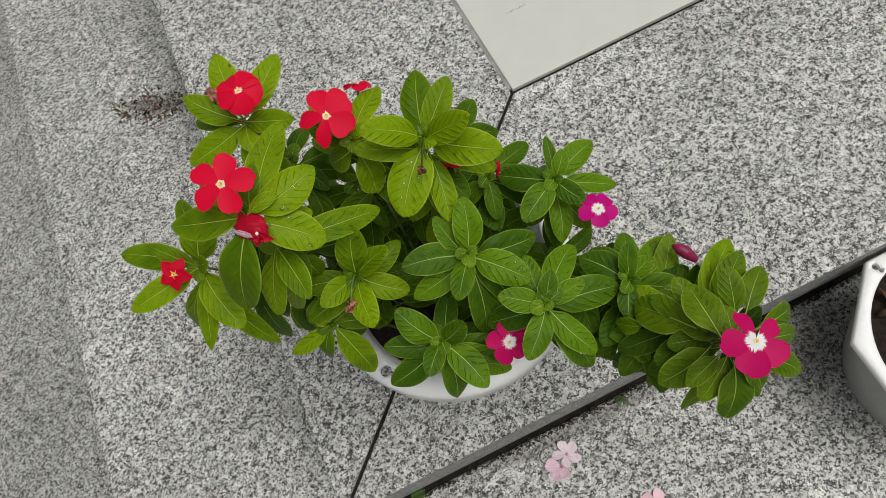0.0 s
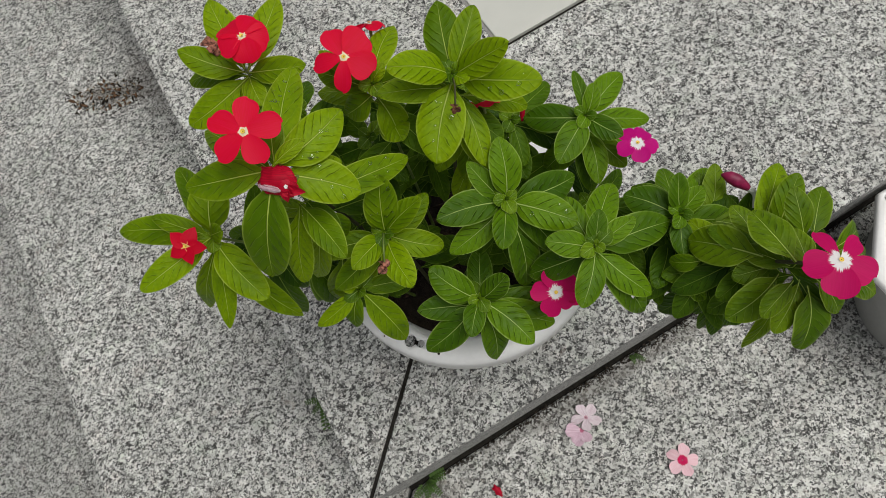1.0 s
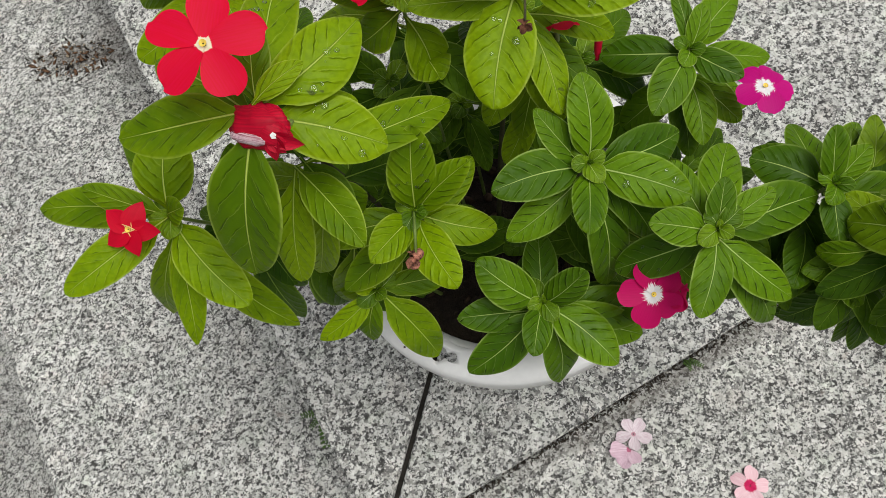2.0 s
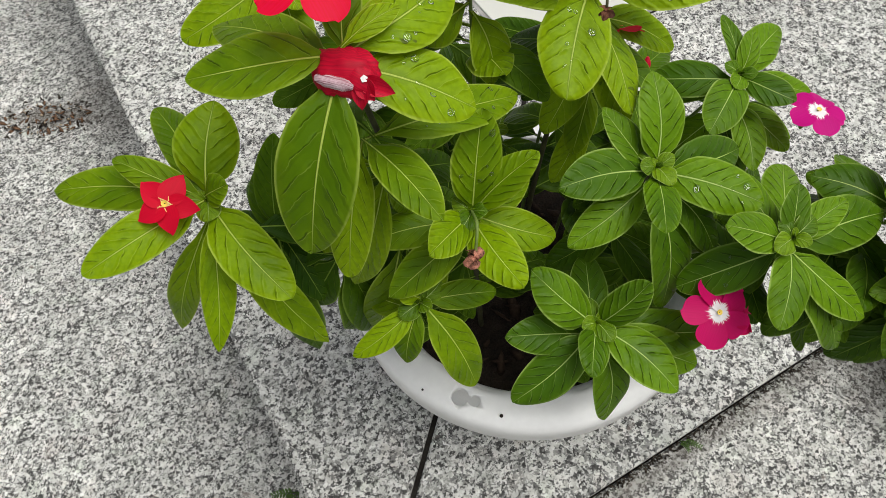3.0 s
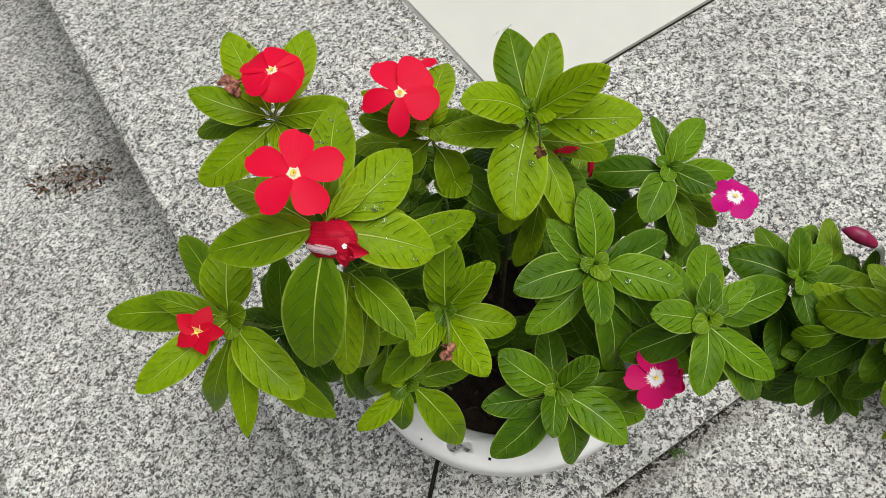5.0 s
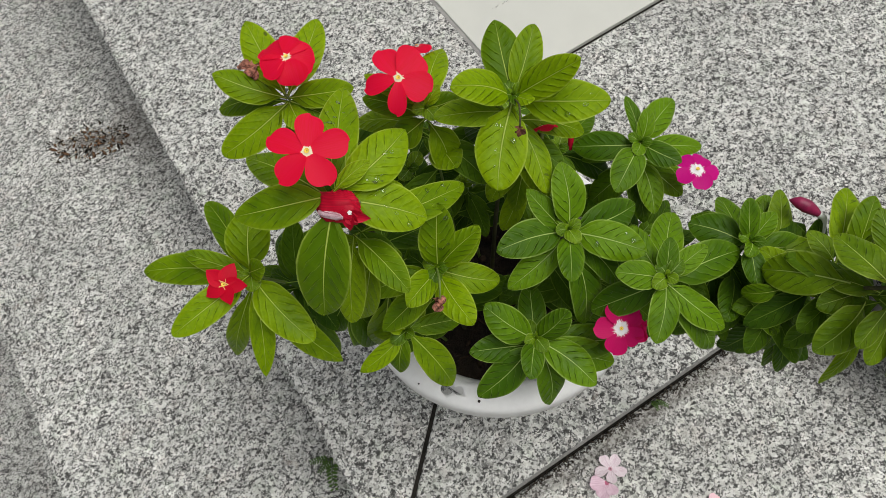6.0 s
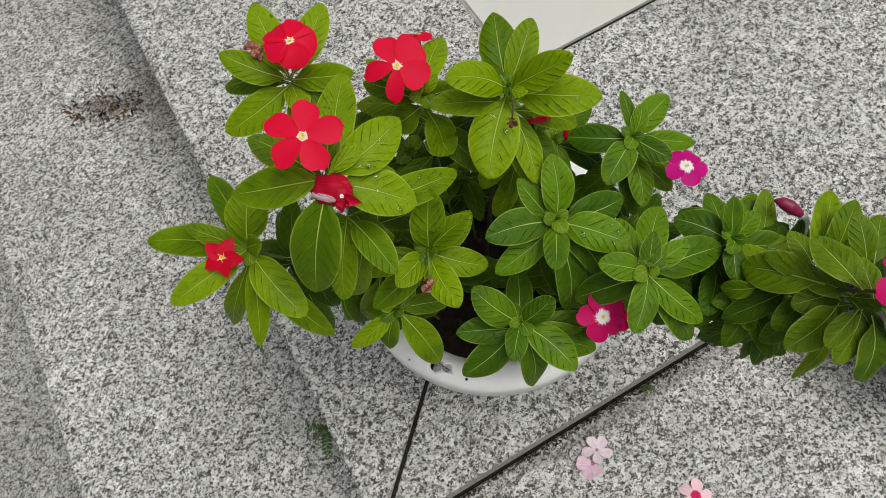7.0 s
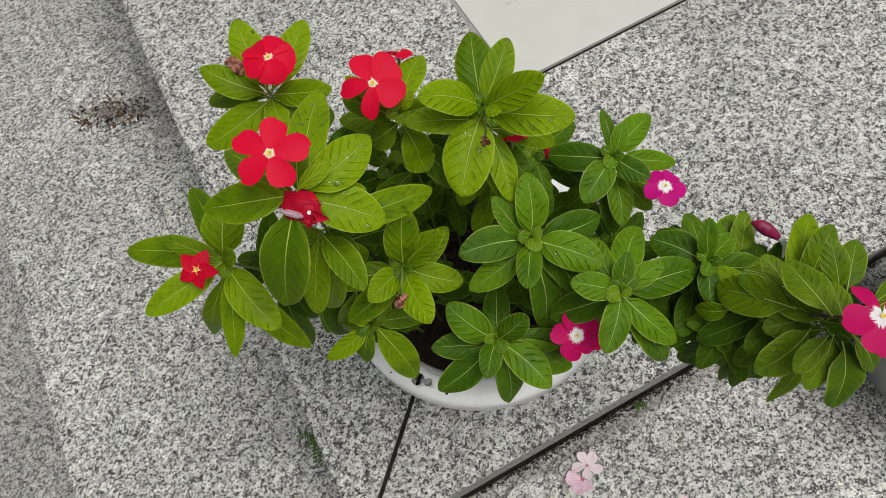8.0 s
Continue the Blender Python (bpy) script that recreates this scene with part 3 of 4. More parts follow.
def blade(base, az, el, length, width, bend, roll, fold=0.2, ripple=0.035, blunt=0.66, along=18, across=10):
    """A leaf blade from its stalk to its tip: obovate, arched along the midrib and folded a little across it."""
    way = direction(az, el)
    up = LIGHTWARD
    if abs(way.dot(up)) > 0.97:
        up = direction(az + 180, 0) * (1 if way.z > 0 else -1)
    side = up.cross(way).normalized()
    up = way.cross(side)
    turn = Matrix.Rotation(radians(roll), 3, way)
    side, up = turn @ side, turn @ up
    bm = bmesh.new()
    uv = bm.loops.layers.uv.new("blade")
    edge = bm.loops.layers.uv.new("margin")
    rows, data, rims = [], {}, {}
    wave = rnd.uniform(0, 6.28)
    sway = rnd.uniform(-0.05, 0.05)
    for i in range(along + 1):
        s = 1 - (1 - i / along) ** 1.5
        full = math.sin(math.pi * min(s ** 1.14, 1.0)) ** blunt if 0 < s < 1 else 0.0
        taper = min(1.0, max(0.0, (s - 0.02) / 0.27))
        taper = taper * taper * (3 - 2 * taper)
        half = max(width / 2 * full * (0.12 + 0.88 * taper), 0.0007 if s < 0.5 else 0.00025)
        mid = base + way * (length * s) + up * (length * bend * math.sin(math.pi * s ** 0.85)) + side * (length * sway * math.sin(math.pi * s))
        row = []
        for k in range(across + 1):
            v = -1 + 2 * k / across
            lift = half * ((fold + 0.42) * abs(v) - 0.50 * v * v)
            lift += ripple * width * abs(v) ** 2 * math.sin(wave + s * 11 + (1.7 if v > 0 else 0))
            p = mid + side * (half * v) + up * lift - way * (0.2 * half * v * v * max(0.0, s - 0.5))
            vert = bm.verts.new(p - ORIGIN)
            data[vert], rims[vert] = (s, v * half / (width / 2)), (v, min(1.0, length / 0.04))
            row.append(vert)
        rows.append(row)
    for r, q in zip(rows, rows[1:]):
        for k in range(across):
            face = bm.faces.new((r[k], r[k + 1], q[k + 1], q[k]))
            for loop in face.loops:
                loop[uv].uv = data[loop.vert]
                loop[edge].uv = rims[loop.vert]
    return bm


def leaf(base, az, el, length, width, material, bend=None, roll=None):
    hanging = el < -25 and width < 0.3 * length
    length, width = length * 1.03, width * (0.92 if hanging else 1.04)
    if bend is None:
        bend = rnd.uniform(0.04, 0.10) + (0.05 if el < -30 else 0)
    if roll is None:
        roll = rnd.uniform(-10, 10)
    return part("leaf", blade(Vector(base), az, el, length, width, bend, roll, blunt=0.70 if hanging else rnd.uniform(0.46, 0.60), fold=rnd.uniform(-0.10, 0.24)), material, plant)


def bead(blade_ob, count):
    """Drops of water that rest on a leaf."""
    inner = [v for i, v in enumerate(blade_ob.data.vertices) if 3 < i // 11 < 13 and 1 < i % 11 < 9]
    for v in rnd.sample(inner, count):
        r = rnd.choice((0.0005, 0.0007, 0.0009, 0.0014))
        bm = bmesh.new()
        bmesh.ops.create_uvsphere(bm, u_segments=12, v_segments=8, radius=r)
        flat = Matrix.LocRotScale(v.co + v.normal * (r * 0.15 if v.normal.z > 0 else -r * 0.15), v.normal.to_track_quat("Z", "Y"), Vector((1.0, rnd.uniform(0.6, 1.3), 0.20)))
        bmesh.ops.transform(bm, matrix=flat, verts=bm.verts)
        part("water_drop", bm, WATER, blade_ob, "clear water drop")


def rosette(centre, leaves, material, wet=(), torn=()):
    """Leaves round a shoot's tip; each: mm below the tip, azimuth, rise, length and width in mm."""
    centre = Vector(centre)
    for i, (drop, az, el, length, width) in enumerate(leaves):
        made = leaf(centre - Vector((0, 0, drop / 1000)), az, el, length / 1000, width / 1000, material)
        if i in wet:
            bead(made, 7)
        if i in torn:
            bite(made)


def bite(blade_ob):
    """Takes a small eaten hole out of a leaf, beside its midrib."""
    bm = bmesh.new()
    bm.from_mesh(blade_ob.data)
    bm.faces.ensure_lookup_table()
    bmesh.ops.delete(bm, geom=[bm.faces[i * 10 + k] for i, k in ((8, 4), (8, 5), (9, 5), (9, 4), (9, 6), (10, 5))], context="FACES")
    bm.to_mesh(blade_ob.data)
    bm.free()


# gaps in the foliage through which the soil shows: a point low down, a point high up
GAPS = [(Vector((0.195, 0.146, 0.1)), Vector((0.158, 0.077, 0.26))), (Vector((0.138, 0.080, 0.1)), Vector((0.118, 0.032, 0.26)))]


def in_gap(p, room):
    for a, b in GAPS:
        t = (p.z - a.z) / (b.z - a.z)
        if (p - (a + (b - a) * t)).length < room:
            return True
    return False


def lower_leaves(line, count, material):
    """Crossed pairs of older leaves on the lower part of a stalk, kept clear of the gaps and inside the bush."""
    for i in range(count):
        q = (i + rnd.uniform(0.2, 0.8)) / count
        k = min(int(q * (len(line) - 1)), len(line) - 2)
        base = line[k].lerp(line[k + 1], q * (len(line) - 1) - k)
        turn = 90 * i + rnd.uniform(-25, 25)
        for az in (turn, turn + 180):
            length, el = rnd.uniform(0.030, 0.044), rnd.uniform(-42, 8)
            end = base + direction(az, el) * length
            mid = base.lerp(end, 0.6)
            over = (end.xy - Vector((0.172, 0.106))).length < (0.108 if end.y > 0.12 else 0.094 if end.x < 0.12 and end.y > 0.075 else 0.082)
            over = over or (0.045 < end.x < 0.12 and abs(end.y - 0.118) < 0.032 and end.z > 0.19)
            arm = abs((end.x - 0.24) * 0.91 + (end.y - 0.05) * 0.41) < 0.034 and -0.06 < end.y < 0.06
            if (over or arm) and end.z > RIM + 0.004 and base.z > RIM and not in_gap(mid, 0.024) and not in_gap(end, 0.02):
                leaf(base, az, el, length, rnd.uniform(0.013, 0.018), material)


def tip(top, material):
    """The young leaflets that stand up at the end of a shoot."""
    turn = rnd.uniform(0, 90)
    for az, el, length, wide in ((turn, 12, 0.0120, 0.76), (turn + 180, 14, 0.0112, 0.78), (turn + 90, 30, 0.0086, 0.82), (turn + 270, 32, 0.0080, 0.82), (turn + 40, 62, 0.0048, 0.6), (turn + 220, 64, 0.0044, 0.6)):
        leaf(top - Vector((0, 0, 0.001)), az, el, length, length * wide, material, 0.16, 0)


def shoot(root, via, top, thick=0.0026, young=True):
    """A stalk from the soil to a shoot's tip, woody below and green above."""
    root, top = Vector(root), Vector(top)
    mid = [Vector(v) for v in via]
    pts = [root] + mid + [top]
    part("stem", tube([p - ORIGIN for p in pts], [thick * (0.56 - 0.26 * i / (len(pts) - 1)) for i in range(len(pts))]), STEM_WOODY if thick > 0.0025 else STEM, plant)
    pts[-1] = pts[-1] - Vector((0, 0, 0.022))
    # leaves low on the stalk take the green darkened for shade
    lower_leaves([pts[0].lerp(pts[1], 0.4)] + pts[1:], 8, LEAF_SHADED)
    if young:
        tip(top, LEAF_GREEN if top.x > 0.25 else LEAF_YOUNG)


rosette((0.1043, 0.1902, 0.3085), [
    (0, 87, 27, 45, 19), (0, 38, 12, 47, 18), (0, 137, 23, 39, 16), (3, 135, -19, 49, 15), (3, -180, -15, 45, 19), (0, -37, 12, 38, 15),
    (8, -100, -20, 34, 15), (12, 25, -40, 30, 13), (2, -58, -4, 27, 15), (3, -95, -2, 22, 13),
], LEAF_LIME)
shoot((0.135, 0.14, 0.096), [(0.1250, 0.1568, 0.1887)], (0.1043, 0.1902, 0.3120), 0.0024, False)
rosette((0.0936, 0.0985, 0.3434), [
    (0, 157, -2, 44, 19), (0, 15, 0, 43, 21), (4, -36, -23, 40, 21), (0, -145, -53, 62, 24), (38, 3, -17, 65, 17), (5, 60, -5, 66, 19),
    (8, 111, -14, 66, 18), (37, -80, -3, 40, 15), (38, -138, -55, 50, 15), (2, 62, 20, 30, 12), (12, -5, -12, 30, 14), (-3, 4, 12, 20, 8),
], LEAF_LIME, (1, 2, 4, 5))
shoot((0.13, 0.125, 0.096), [(0.1173, 0.1160, 0.2039)], (0.0936, 0.0985, 0.3450), 0.0031, False)
rosette((0.0403, 0.1245, 0.2808), [
    (0, 142, -3, 59, 17), (0, -168, 5, 47, 16), (2, 92, -5, 58, 15), (0, 50, 36, 34, 22), (0, 137, 29, 33, 11), (0, -78, -14, 47, 19),
    (3, -122, -40, 54, 14), (6, -179, -60, 70, 14), (8, -70, -52, 70, 17), (-2, -40, 40, 14, 12),
], LEAF_LIME)
shoot((0.125, 0.125, 0.096), [(0.110, 0.128, 0.150), (0.075, 0.135, 0.200), (0.052, 0.130, 0.245)], (0.0403, 0.1245, 0.2808), 0.0024)
rosette((0.1248, 0.0820, 0.2567), [
    (0, 44, 67, 44, 19), (0, -10, 44, 36, 14), (0, -38, -19, 34, 16), (2, -93, 11, 39, 17), (0, -151, 25, 32, 15), (6, 165, 8, 40, 15),
    (6, -170, -12, 42, 16), (12, 20, 10, 36, 14),
], LEAF_LIME, (0,))
shoot((0.14, 0.1, 0.096), [(0.1340, 0.0945, 0.1735)], (0.1248, 0.0820, 0.2600), 0.0031)
rosette((0.0945, 0.0730, 0.2290), [
    (0, -175, -16, 34, 11), (0, -146, -55, 30, 12), (0, -73, -55, 50, 18), (0, -16, -14, 32, 12), (4, 40, 25, 22, 13), (-3, 150, 50, 13, 9),
    (10, 120, -20, 30, 13),
], LEAF_LIME)
shoot((0.125, 0.1, 0.096), [(0.1141, 0.0925, 0.1503)], (0.0945, 0.0730, 0.2290), 0.0024)
rosette((0.1544, 0.0331, 0.2110), [
    (0, 127, 44, 40, 19), (0, -15, 56, 33, 15), (0, -173, -21, 46, 19), (2, -107, -54, 47, 17), (0, -70, -11, 41, 20), (3, -43, -21, 48, 20),
    (-2, -131, 13, 26, 14), (8, 160, 20, 40, 17), (10, 60, 10, 36, 16),
], LEAF_GREEN)
shoot((0.155, 0.085, 0.096), [(0.1546, 0.0649, 0.1457)], (0.1544, 0.0331, 0.2150), 0.0024)
rosette((0.1932, 0.0585, 0.2612), [
    (0, 64, 45, 37, 18), (0, 169, 14, 41, 19), (4, -174, -12, 42, 16), (0, -124, 14, 33, 14), (0, -49, -5, 41, 20), (0, -3, -17, 46, 20),
    (6, -65, -36, 40, 15), (8, -106, -52, 54, 18), (4, 110, 40, 34, 13),
], LEAF_GREEN, (4,))
shoot((0.19, 0.1, 0.096), [(0.1915, 0.0832, 0.1732)], (0.1932, 0.0585, 0.2650), 0.0031)
rosette((0.2215, 0.0109, 0.2500), [
    (2, 43, -14, 49, 18), (0, 151, 29, 31, 15), (3, 158, -28, 42, 18), (0, -136, -9, 34, 16), (5, -71, -46, 53, 19), (3, -65, -26, 41, 16),
    (3, -9, -5, 46, 21), (0, 2, 14, 27, 12), (4, 85, 15, 34, 14), (0, 50, 40, 22, 12),
], LEAF_GREEN, (2,), (4,))
shoot((0.2, 0.095, 0.096), [(0.2066, 0.0655, 0.1657)], (0.2215, 0.0109, 0.2545), 0.0024)
rosette((0.2682, 0.0880, 0.2443), [
    (0, 74, 29, 28, 8), (0, 19, 2, 36, 17), (4, -20, -22, 44, 13), (0, -69, 3, 26, 14), (0, -151, -2, 35, 18), (2, 140, -7, 38, 18),
    (6, 128, -28, 42, 16), (16, -75, -12, 34, 15), (20, -50, -20, 34, 15), (14, -110, -15, 36, 15), (22, 168, -45, 38, 18), (0, 40, 40, 20, 11),
], LEAF_GREEN)
shoot((0.215, 0.12, 0.096), [(0.2345, 0.1096, 0.1635)], (0.2682, 0.0880, 0.2460), 0.0024)
rosette((0.2745, 0.0033, 0.2437), [
    (0, 65, 47, 25, 12), (0, 12, 33, 20, 12), (0, -120, -12, 23, 13), (3, 124, 6, 33, 19), (6, 100, -14, 36, 16), (8, 28, -12, 44, 15),
    (8, -30, -8, 34, 17), (12, -65, -40, 30, 14), (14, -10, -22, 40, 14), (10, 62, -18, 44, 16),
], LEAF_GREEN)
shoot((0.225, 0.09, 0.096), [(0.243, 0.055, 0.150), (0.264, 0.018, 0.195)], (0.2745, 0.0033, 0.2460), 0.0024)
# leaves in pairs along the arm that leans out towards the other pot
for base, az, el, length, width, material in (
        ((0.2865, -0.0450, 0.2640), 118, -29, 42, 22, LEAF_OLIVE), ((0.2905, -0.0584, 0.2795), 86, -8, 34, 20, LEAF_OLIVE),
        ((0.2942, -0.0316, 0.2545), 93, 15, 20, 13, LEAF_OLIVE), ((0.3000, -0.0310, 0.2450), 36, -3, 49, 17, LEAF_LIME),
        ((0.3080, -0.0350, 0.2430), 35, 30, 36, 17, LEAF_LIME), ((0.3080, -0.0493, 0.2660), 76, 38, 29, 14, LEAF_OLIVE),
        ((0.3150, -0.0500, 0.2600), 40, 1, 31, 15, LEAF_OLIVE), ((0.2916, -0.0551, 0.2541), -173, -12, 36, 20, LEAF_OLIVE),
        ((0.2950, -0.0585, 0.2350), -152, -52, 45, 12, LEAF_LIME), ((0.2880, -0.0640, 0.2690), -165, -15, 24, 12, LEAF_OLIVE),
        ((0.2940, -0.0690, 0.2640), -122, -44, 36, 20, LEAF_OLIVE), ((0.2970, -0.0690, 0.2700), -75, -40, 24, 12, LEAF_OLIVE),
        ((0.3050, -0.0620, 0.2780), 11, -38, 50, 14, LEAF_LIME), ((0.3000, -0.0650, 0.2780), -8, -35, 42, 13, LEAF_OLIVE),
        ((0.2980, -0.0690, 0.2730), -35, -36, 42, 14, LEAF_LIME), ((0.2970, -0.0600, 0.2560), 150, -40, 34, 14, LEAF_SHADED),
        ((0.2960, -0.0480, 0.2420), -140, -35, 32, 14, LEAF_SHADED), ((0.2980, -0.0560, 0.2440), 60, -15, 34, 14, LEAF_SHADED),
        ((0.2880, -0.0060, 0.2220), 46, 25, 39, 16, LEAF_OLIVE), ((0.2860, -0.0040, 0.2200), 56, 26, 34, 14, LEAF_OLIVE),
        ((0.2760, 0.0040, 0.2120), 57, -7, 40, 16, LEAF_SHADED), ((0.2680, -0.0260, 0.2441), 134, -32, 20, 10, LEAF_LIME),
        ((0.2633, -0.0230, 0.2220), -90, -24, 19, 10, LEAF_GREEN), ((0.2633, -0.0230, 0.2200), 150, 20, 11, 6, LEAF_GREEN),
        ((0.2790, -0.0300, 0.1900), 160, -42, 36, 13, LEAF_SHADED), ((0.2840, -0.0480, 0.2300), 178, -22, 26, 14, LEAF_SHADED),
        ((0.2760, -0.0250, 0.2150), -130, -48, 30, 14, LEAF_SHADED), ((0.2960, -0.0580, 0.2560), -100, -8, 26, 14, LEAF_SHADED),
        ((0.2940, -0.0500, 0.2520), 165, 4, 24, 14, LEAF_OLIVE), ((0.2950, -0.0560, 0.2620), 120, -4, 24, 13, LEAF_OLIVE),
        ((0.2950, -0.0640, 0.2600), -150, -18, 30, 14, LEAF_OLIVE), ((0.2980, -0.0520, 0.2480), -30, -12, 32, 15, LEAF_SHADED),
        ((0.3000, -0.0560, 0.2520), 15, -6, 30, 14, LEAF_SHADED), ((0.2960, -0.0640, 0.2720), 70, 6, 22, 12, LEAF_OLIVE),
        ((0.2950, -0.0600, 0.2440), -70, -24, 32, 15, LEAF_SHADED), ((0.2900, -0.0420, 0.2420), -170, -10, 28, 14, LEAF_SHADED)):
    leaf(base, az, el, length / 1000, width / 1000, material)
shoot((0.225, 0.085, 0.096), [(0.243, 0.050, 0.150), (0.268, 0.005, 0.200), (0.285, -0.030, 0.232)], (0.2945, -0.0660, 0.2880), 0.0031, False)
rosette((0.1994, 0.1173, 0.3095), [
    (0, 69, 27, 40, 20), (0, 37, 25, 38, 16), (0, -40, 44, 44, 17), (2, -42, 7, 48, 22), (0, 175, 44, 44, 18), (2, -135, -19, 46, 26),
    (14, -100, -22, 44, 15), (12, 165, 22, 44, 16), (-2, -80, 30, 16, 10), (16, -95, -40, 46, 17), (18, -25, -30, 44, 15), (14, 115, -10, 40, 15),
    (26, -150, -42, 42, 16),
], LEAF_LIME, (3, 5))
shoot((0.18, 0.125, 0.096), [(0.1880, 0.1230, 0.1960)], (0.1994, 0.1173, 0.3130), 0.0031)
rosette((0.1605, 0.1400, 0.3088), [
    (0, 48, -8, 44, 16), (0, 15, 32, 13, 8), (8, 156, -38, 26, 16), (2, -25, 17, 18, 12), (34, -91, 20, 27, 18), (0, 111, -0, 40, 9),
    (8, 123, -1, 38, 15), (12, -89, -56, 30, 18), (20, 117, -26, 61, 18),
], LEAF_LIME)
shoot((0.165, 0.14, 0.096), [(0.1634, 0.1400, 0.1865)], (0.1605, 0.1400, 0.3088), 0.0024)
rosette((0.2790, -0.0309, 0.2050), [
    (0, -161, 36, 24, 11), (0, 147, 48, 38, 10), (6, -179, -47, 33, 13), (2, -151, -61, 28, 12), (10, -107, -53, 37, 13), (8, -81, -48, 34, 14),
    (0, 141, -46, 32, 13), (4, -52, -41, 32, 14), (-3, -100, -57, 21, 11), (4, 166, -47, 40, 17), (5, -81, -49, 26, 14), (12, -128, -57, 33, 12),
    (0, -35, 26, 11, 13), (10, 123, -9, 31, 15),
], LEAF_SHADED)
shoot((0.225, 0.08, 0.096), [(0.243, 0.055, 0.150), (0.262, 0.015, 0.195)], (0.2790, -0.0309, 0.2050), 0.0024)
shoot((0.23, 0.09, 0.096), [(0.243, 0.050, 0.150), (0.268, 0.005, 0.200), (0.285, -0.030, 0.222)], (0.3043, -0.0388, 0.2380), 0.0024, False)
rosette((0.0986, 0.0922, 0.2500), [
    (2, 172, -74, 71, 21), (4, -56, -81, 41, 15),
], LEAF_LIME)
rosette((0.1018, 0.0986, 0.2920), [
    (6, 122, -32, 58, 13), (10, 138, -46, 65, 16), (12, 157, -54, 56, 13), (2, -173, -68, 67, 17), (4, -65, -75, 27, 14),
], LEAF_LIME)
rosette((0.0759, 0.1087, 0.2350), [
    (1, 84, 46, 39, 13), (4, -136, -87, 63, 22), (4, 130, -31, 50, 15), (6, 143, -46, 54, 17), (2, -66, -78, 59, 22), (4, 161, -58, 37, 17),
], LEAF_SHADED)
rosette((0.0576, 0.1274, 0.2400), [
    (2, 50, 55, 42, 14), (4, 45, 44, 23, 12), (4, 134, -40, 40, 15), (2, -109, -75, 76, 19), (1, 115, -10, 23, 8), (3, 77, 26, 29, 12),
], LEAF_SHADED)
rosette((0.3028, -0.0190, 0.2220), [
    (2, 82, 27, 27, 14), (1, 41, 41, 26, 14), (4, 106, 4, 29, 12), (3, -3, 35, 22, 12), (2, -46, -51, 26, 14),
], LEAF_SHADED)

# leaves half hidden below the upper rosettes
for base, az, el, length, width, material in (
        ((0.1640, 0.1680, 0.2560), -62, -38, 0.034, 0.016, LEAF_SHADED), ((0.1975, 0.1425, 0.2620), 165, -38, 0.034, 0.015, LEAF_GREEN),
        ((0.1560, 0.0340, 0.2060), -30, -8, 0.050, 0.020, LEAF_GREEN), ((0.1560, 0.0340, 0.2000), -20, -14, 0.046, 0.018, LEAF_SHADED),
        ((0.1990, 0.1080, 0.2480), -155, -48, 0.036, 0.013, LEAF_LIME), ((0.2030, 0.1120, 0.2560), -140, -42, 0.030, 0.013, LEAF_LIME),
        ((0.2600, 0.0250, 0.2150), 150, 8, 0.038, 0.016, LEAF_SHADED), ((0.2780, -0.0080, 0.2260), 10, 5, 0.036, 0.016, LEAF_SHADED),
        ((0.2760, -0.0080, 0.2300), -80, -6, 0.034, 0.016, LEAF_GREEN), ((0.2800, -0.0250, 0.2300), 70, 2, 0.040, 0.016, LEAF_LIME),
        ((0.2780, -0.0200, 0.2200), -150, -20, 0.038, 0.016, LEAF_SHADED), ((0.2560, 0.0240, 0.2100), -50, 6, 0.036, 0.017, LEAF_SHADED),
        ((0.2520, 0.0300, 0.2060), -100, 0, 0.036, 0.017, LEAF_SHADED), ((0.2700, 0.0020, 0.2150), -140, 10, 0.034, 0.016, LEAF_SHADED),
        ((0.2745, 0.0033, 0.2340), -38, -6, 0.044, 0.018, LEAF_OLIVE), ((0.2660, 0.0060, 0.2160), 60, -4, 0.040, 0.017, LEAF_SHADED),
        ((0.2840, -0.0420, 0.2380), 100, 6, 0.040, 0.016, LEAF_LIME)):
    leaf(base, az, el, length, width, material)

# older leaves low on the far side of the bush, coloured darker for its shade
rosette((0.2330, 0.1200, 0.2320), [(0, 20, -12, 40, 15), (3, 140, -6, 38, 15), (5, 75, -22, 42, 17), (2, 255, -24, 30, 12), (6, 320, -34, 40, 16), (4, 190, -20, 30, 13)], LEAF_SHADED)
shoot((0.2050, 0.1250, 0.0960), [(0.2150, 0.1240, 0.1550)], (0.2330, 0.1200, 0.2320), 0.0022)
rosette((0.2230, 0.1560, 0.2380), [(0, 45, -14, 42, 16), (3, 120, -8, 40, 16), (5, 85, -30, 44, 17), (2, 0, -24, 38, 15), (6, 200, -16, 34, 14)], LEAF_SHADED)
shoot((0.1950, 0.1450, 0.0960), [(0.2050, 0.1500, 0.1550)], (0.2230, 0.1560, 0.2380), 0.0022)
rosette((0.1493, 0.1559, 0.2420), [(0, 42, -9, 39, 14), (2, 231, -29, 34, 14), (4, 102, -6, 31, 13), (6, 280, -15, 35, 12), (8, 155, -22, 39, 14), (10, 340, -9, 31, 13)], LEAF_SHADED)
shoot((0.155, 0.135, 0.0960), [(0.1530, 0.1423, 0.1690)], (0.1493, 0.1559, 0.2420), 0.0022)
rosette((0.1816, 0.1524, 0.1980), [(0, -2, -7, 32, 12), (2, 203, -7, 32, 14), (4, 70, -12, 32, 14), (6, 259, -4, 38, 12), (8, 128, -25, 31, 12), (10, 313, -14, 30, 14)], LEAF_SHADED)
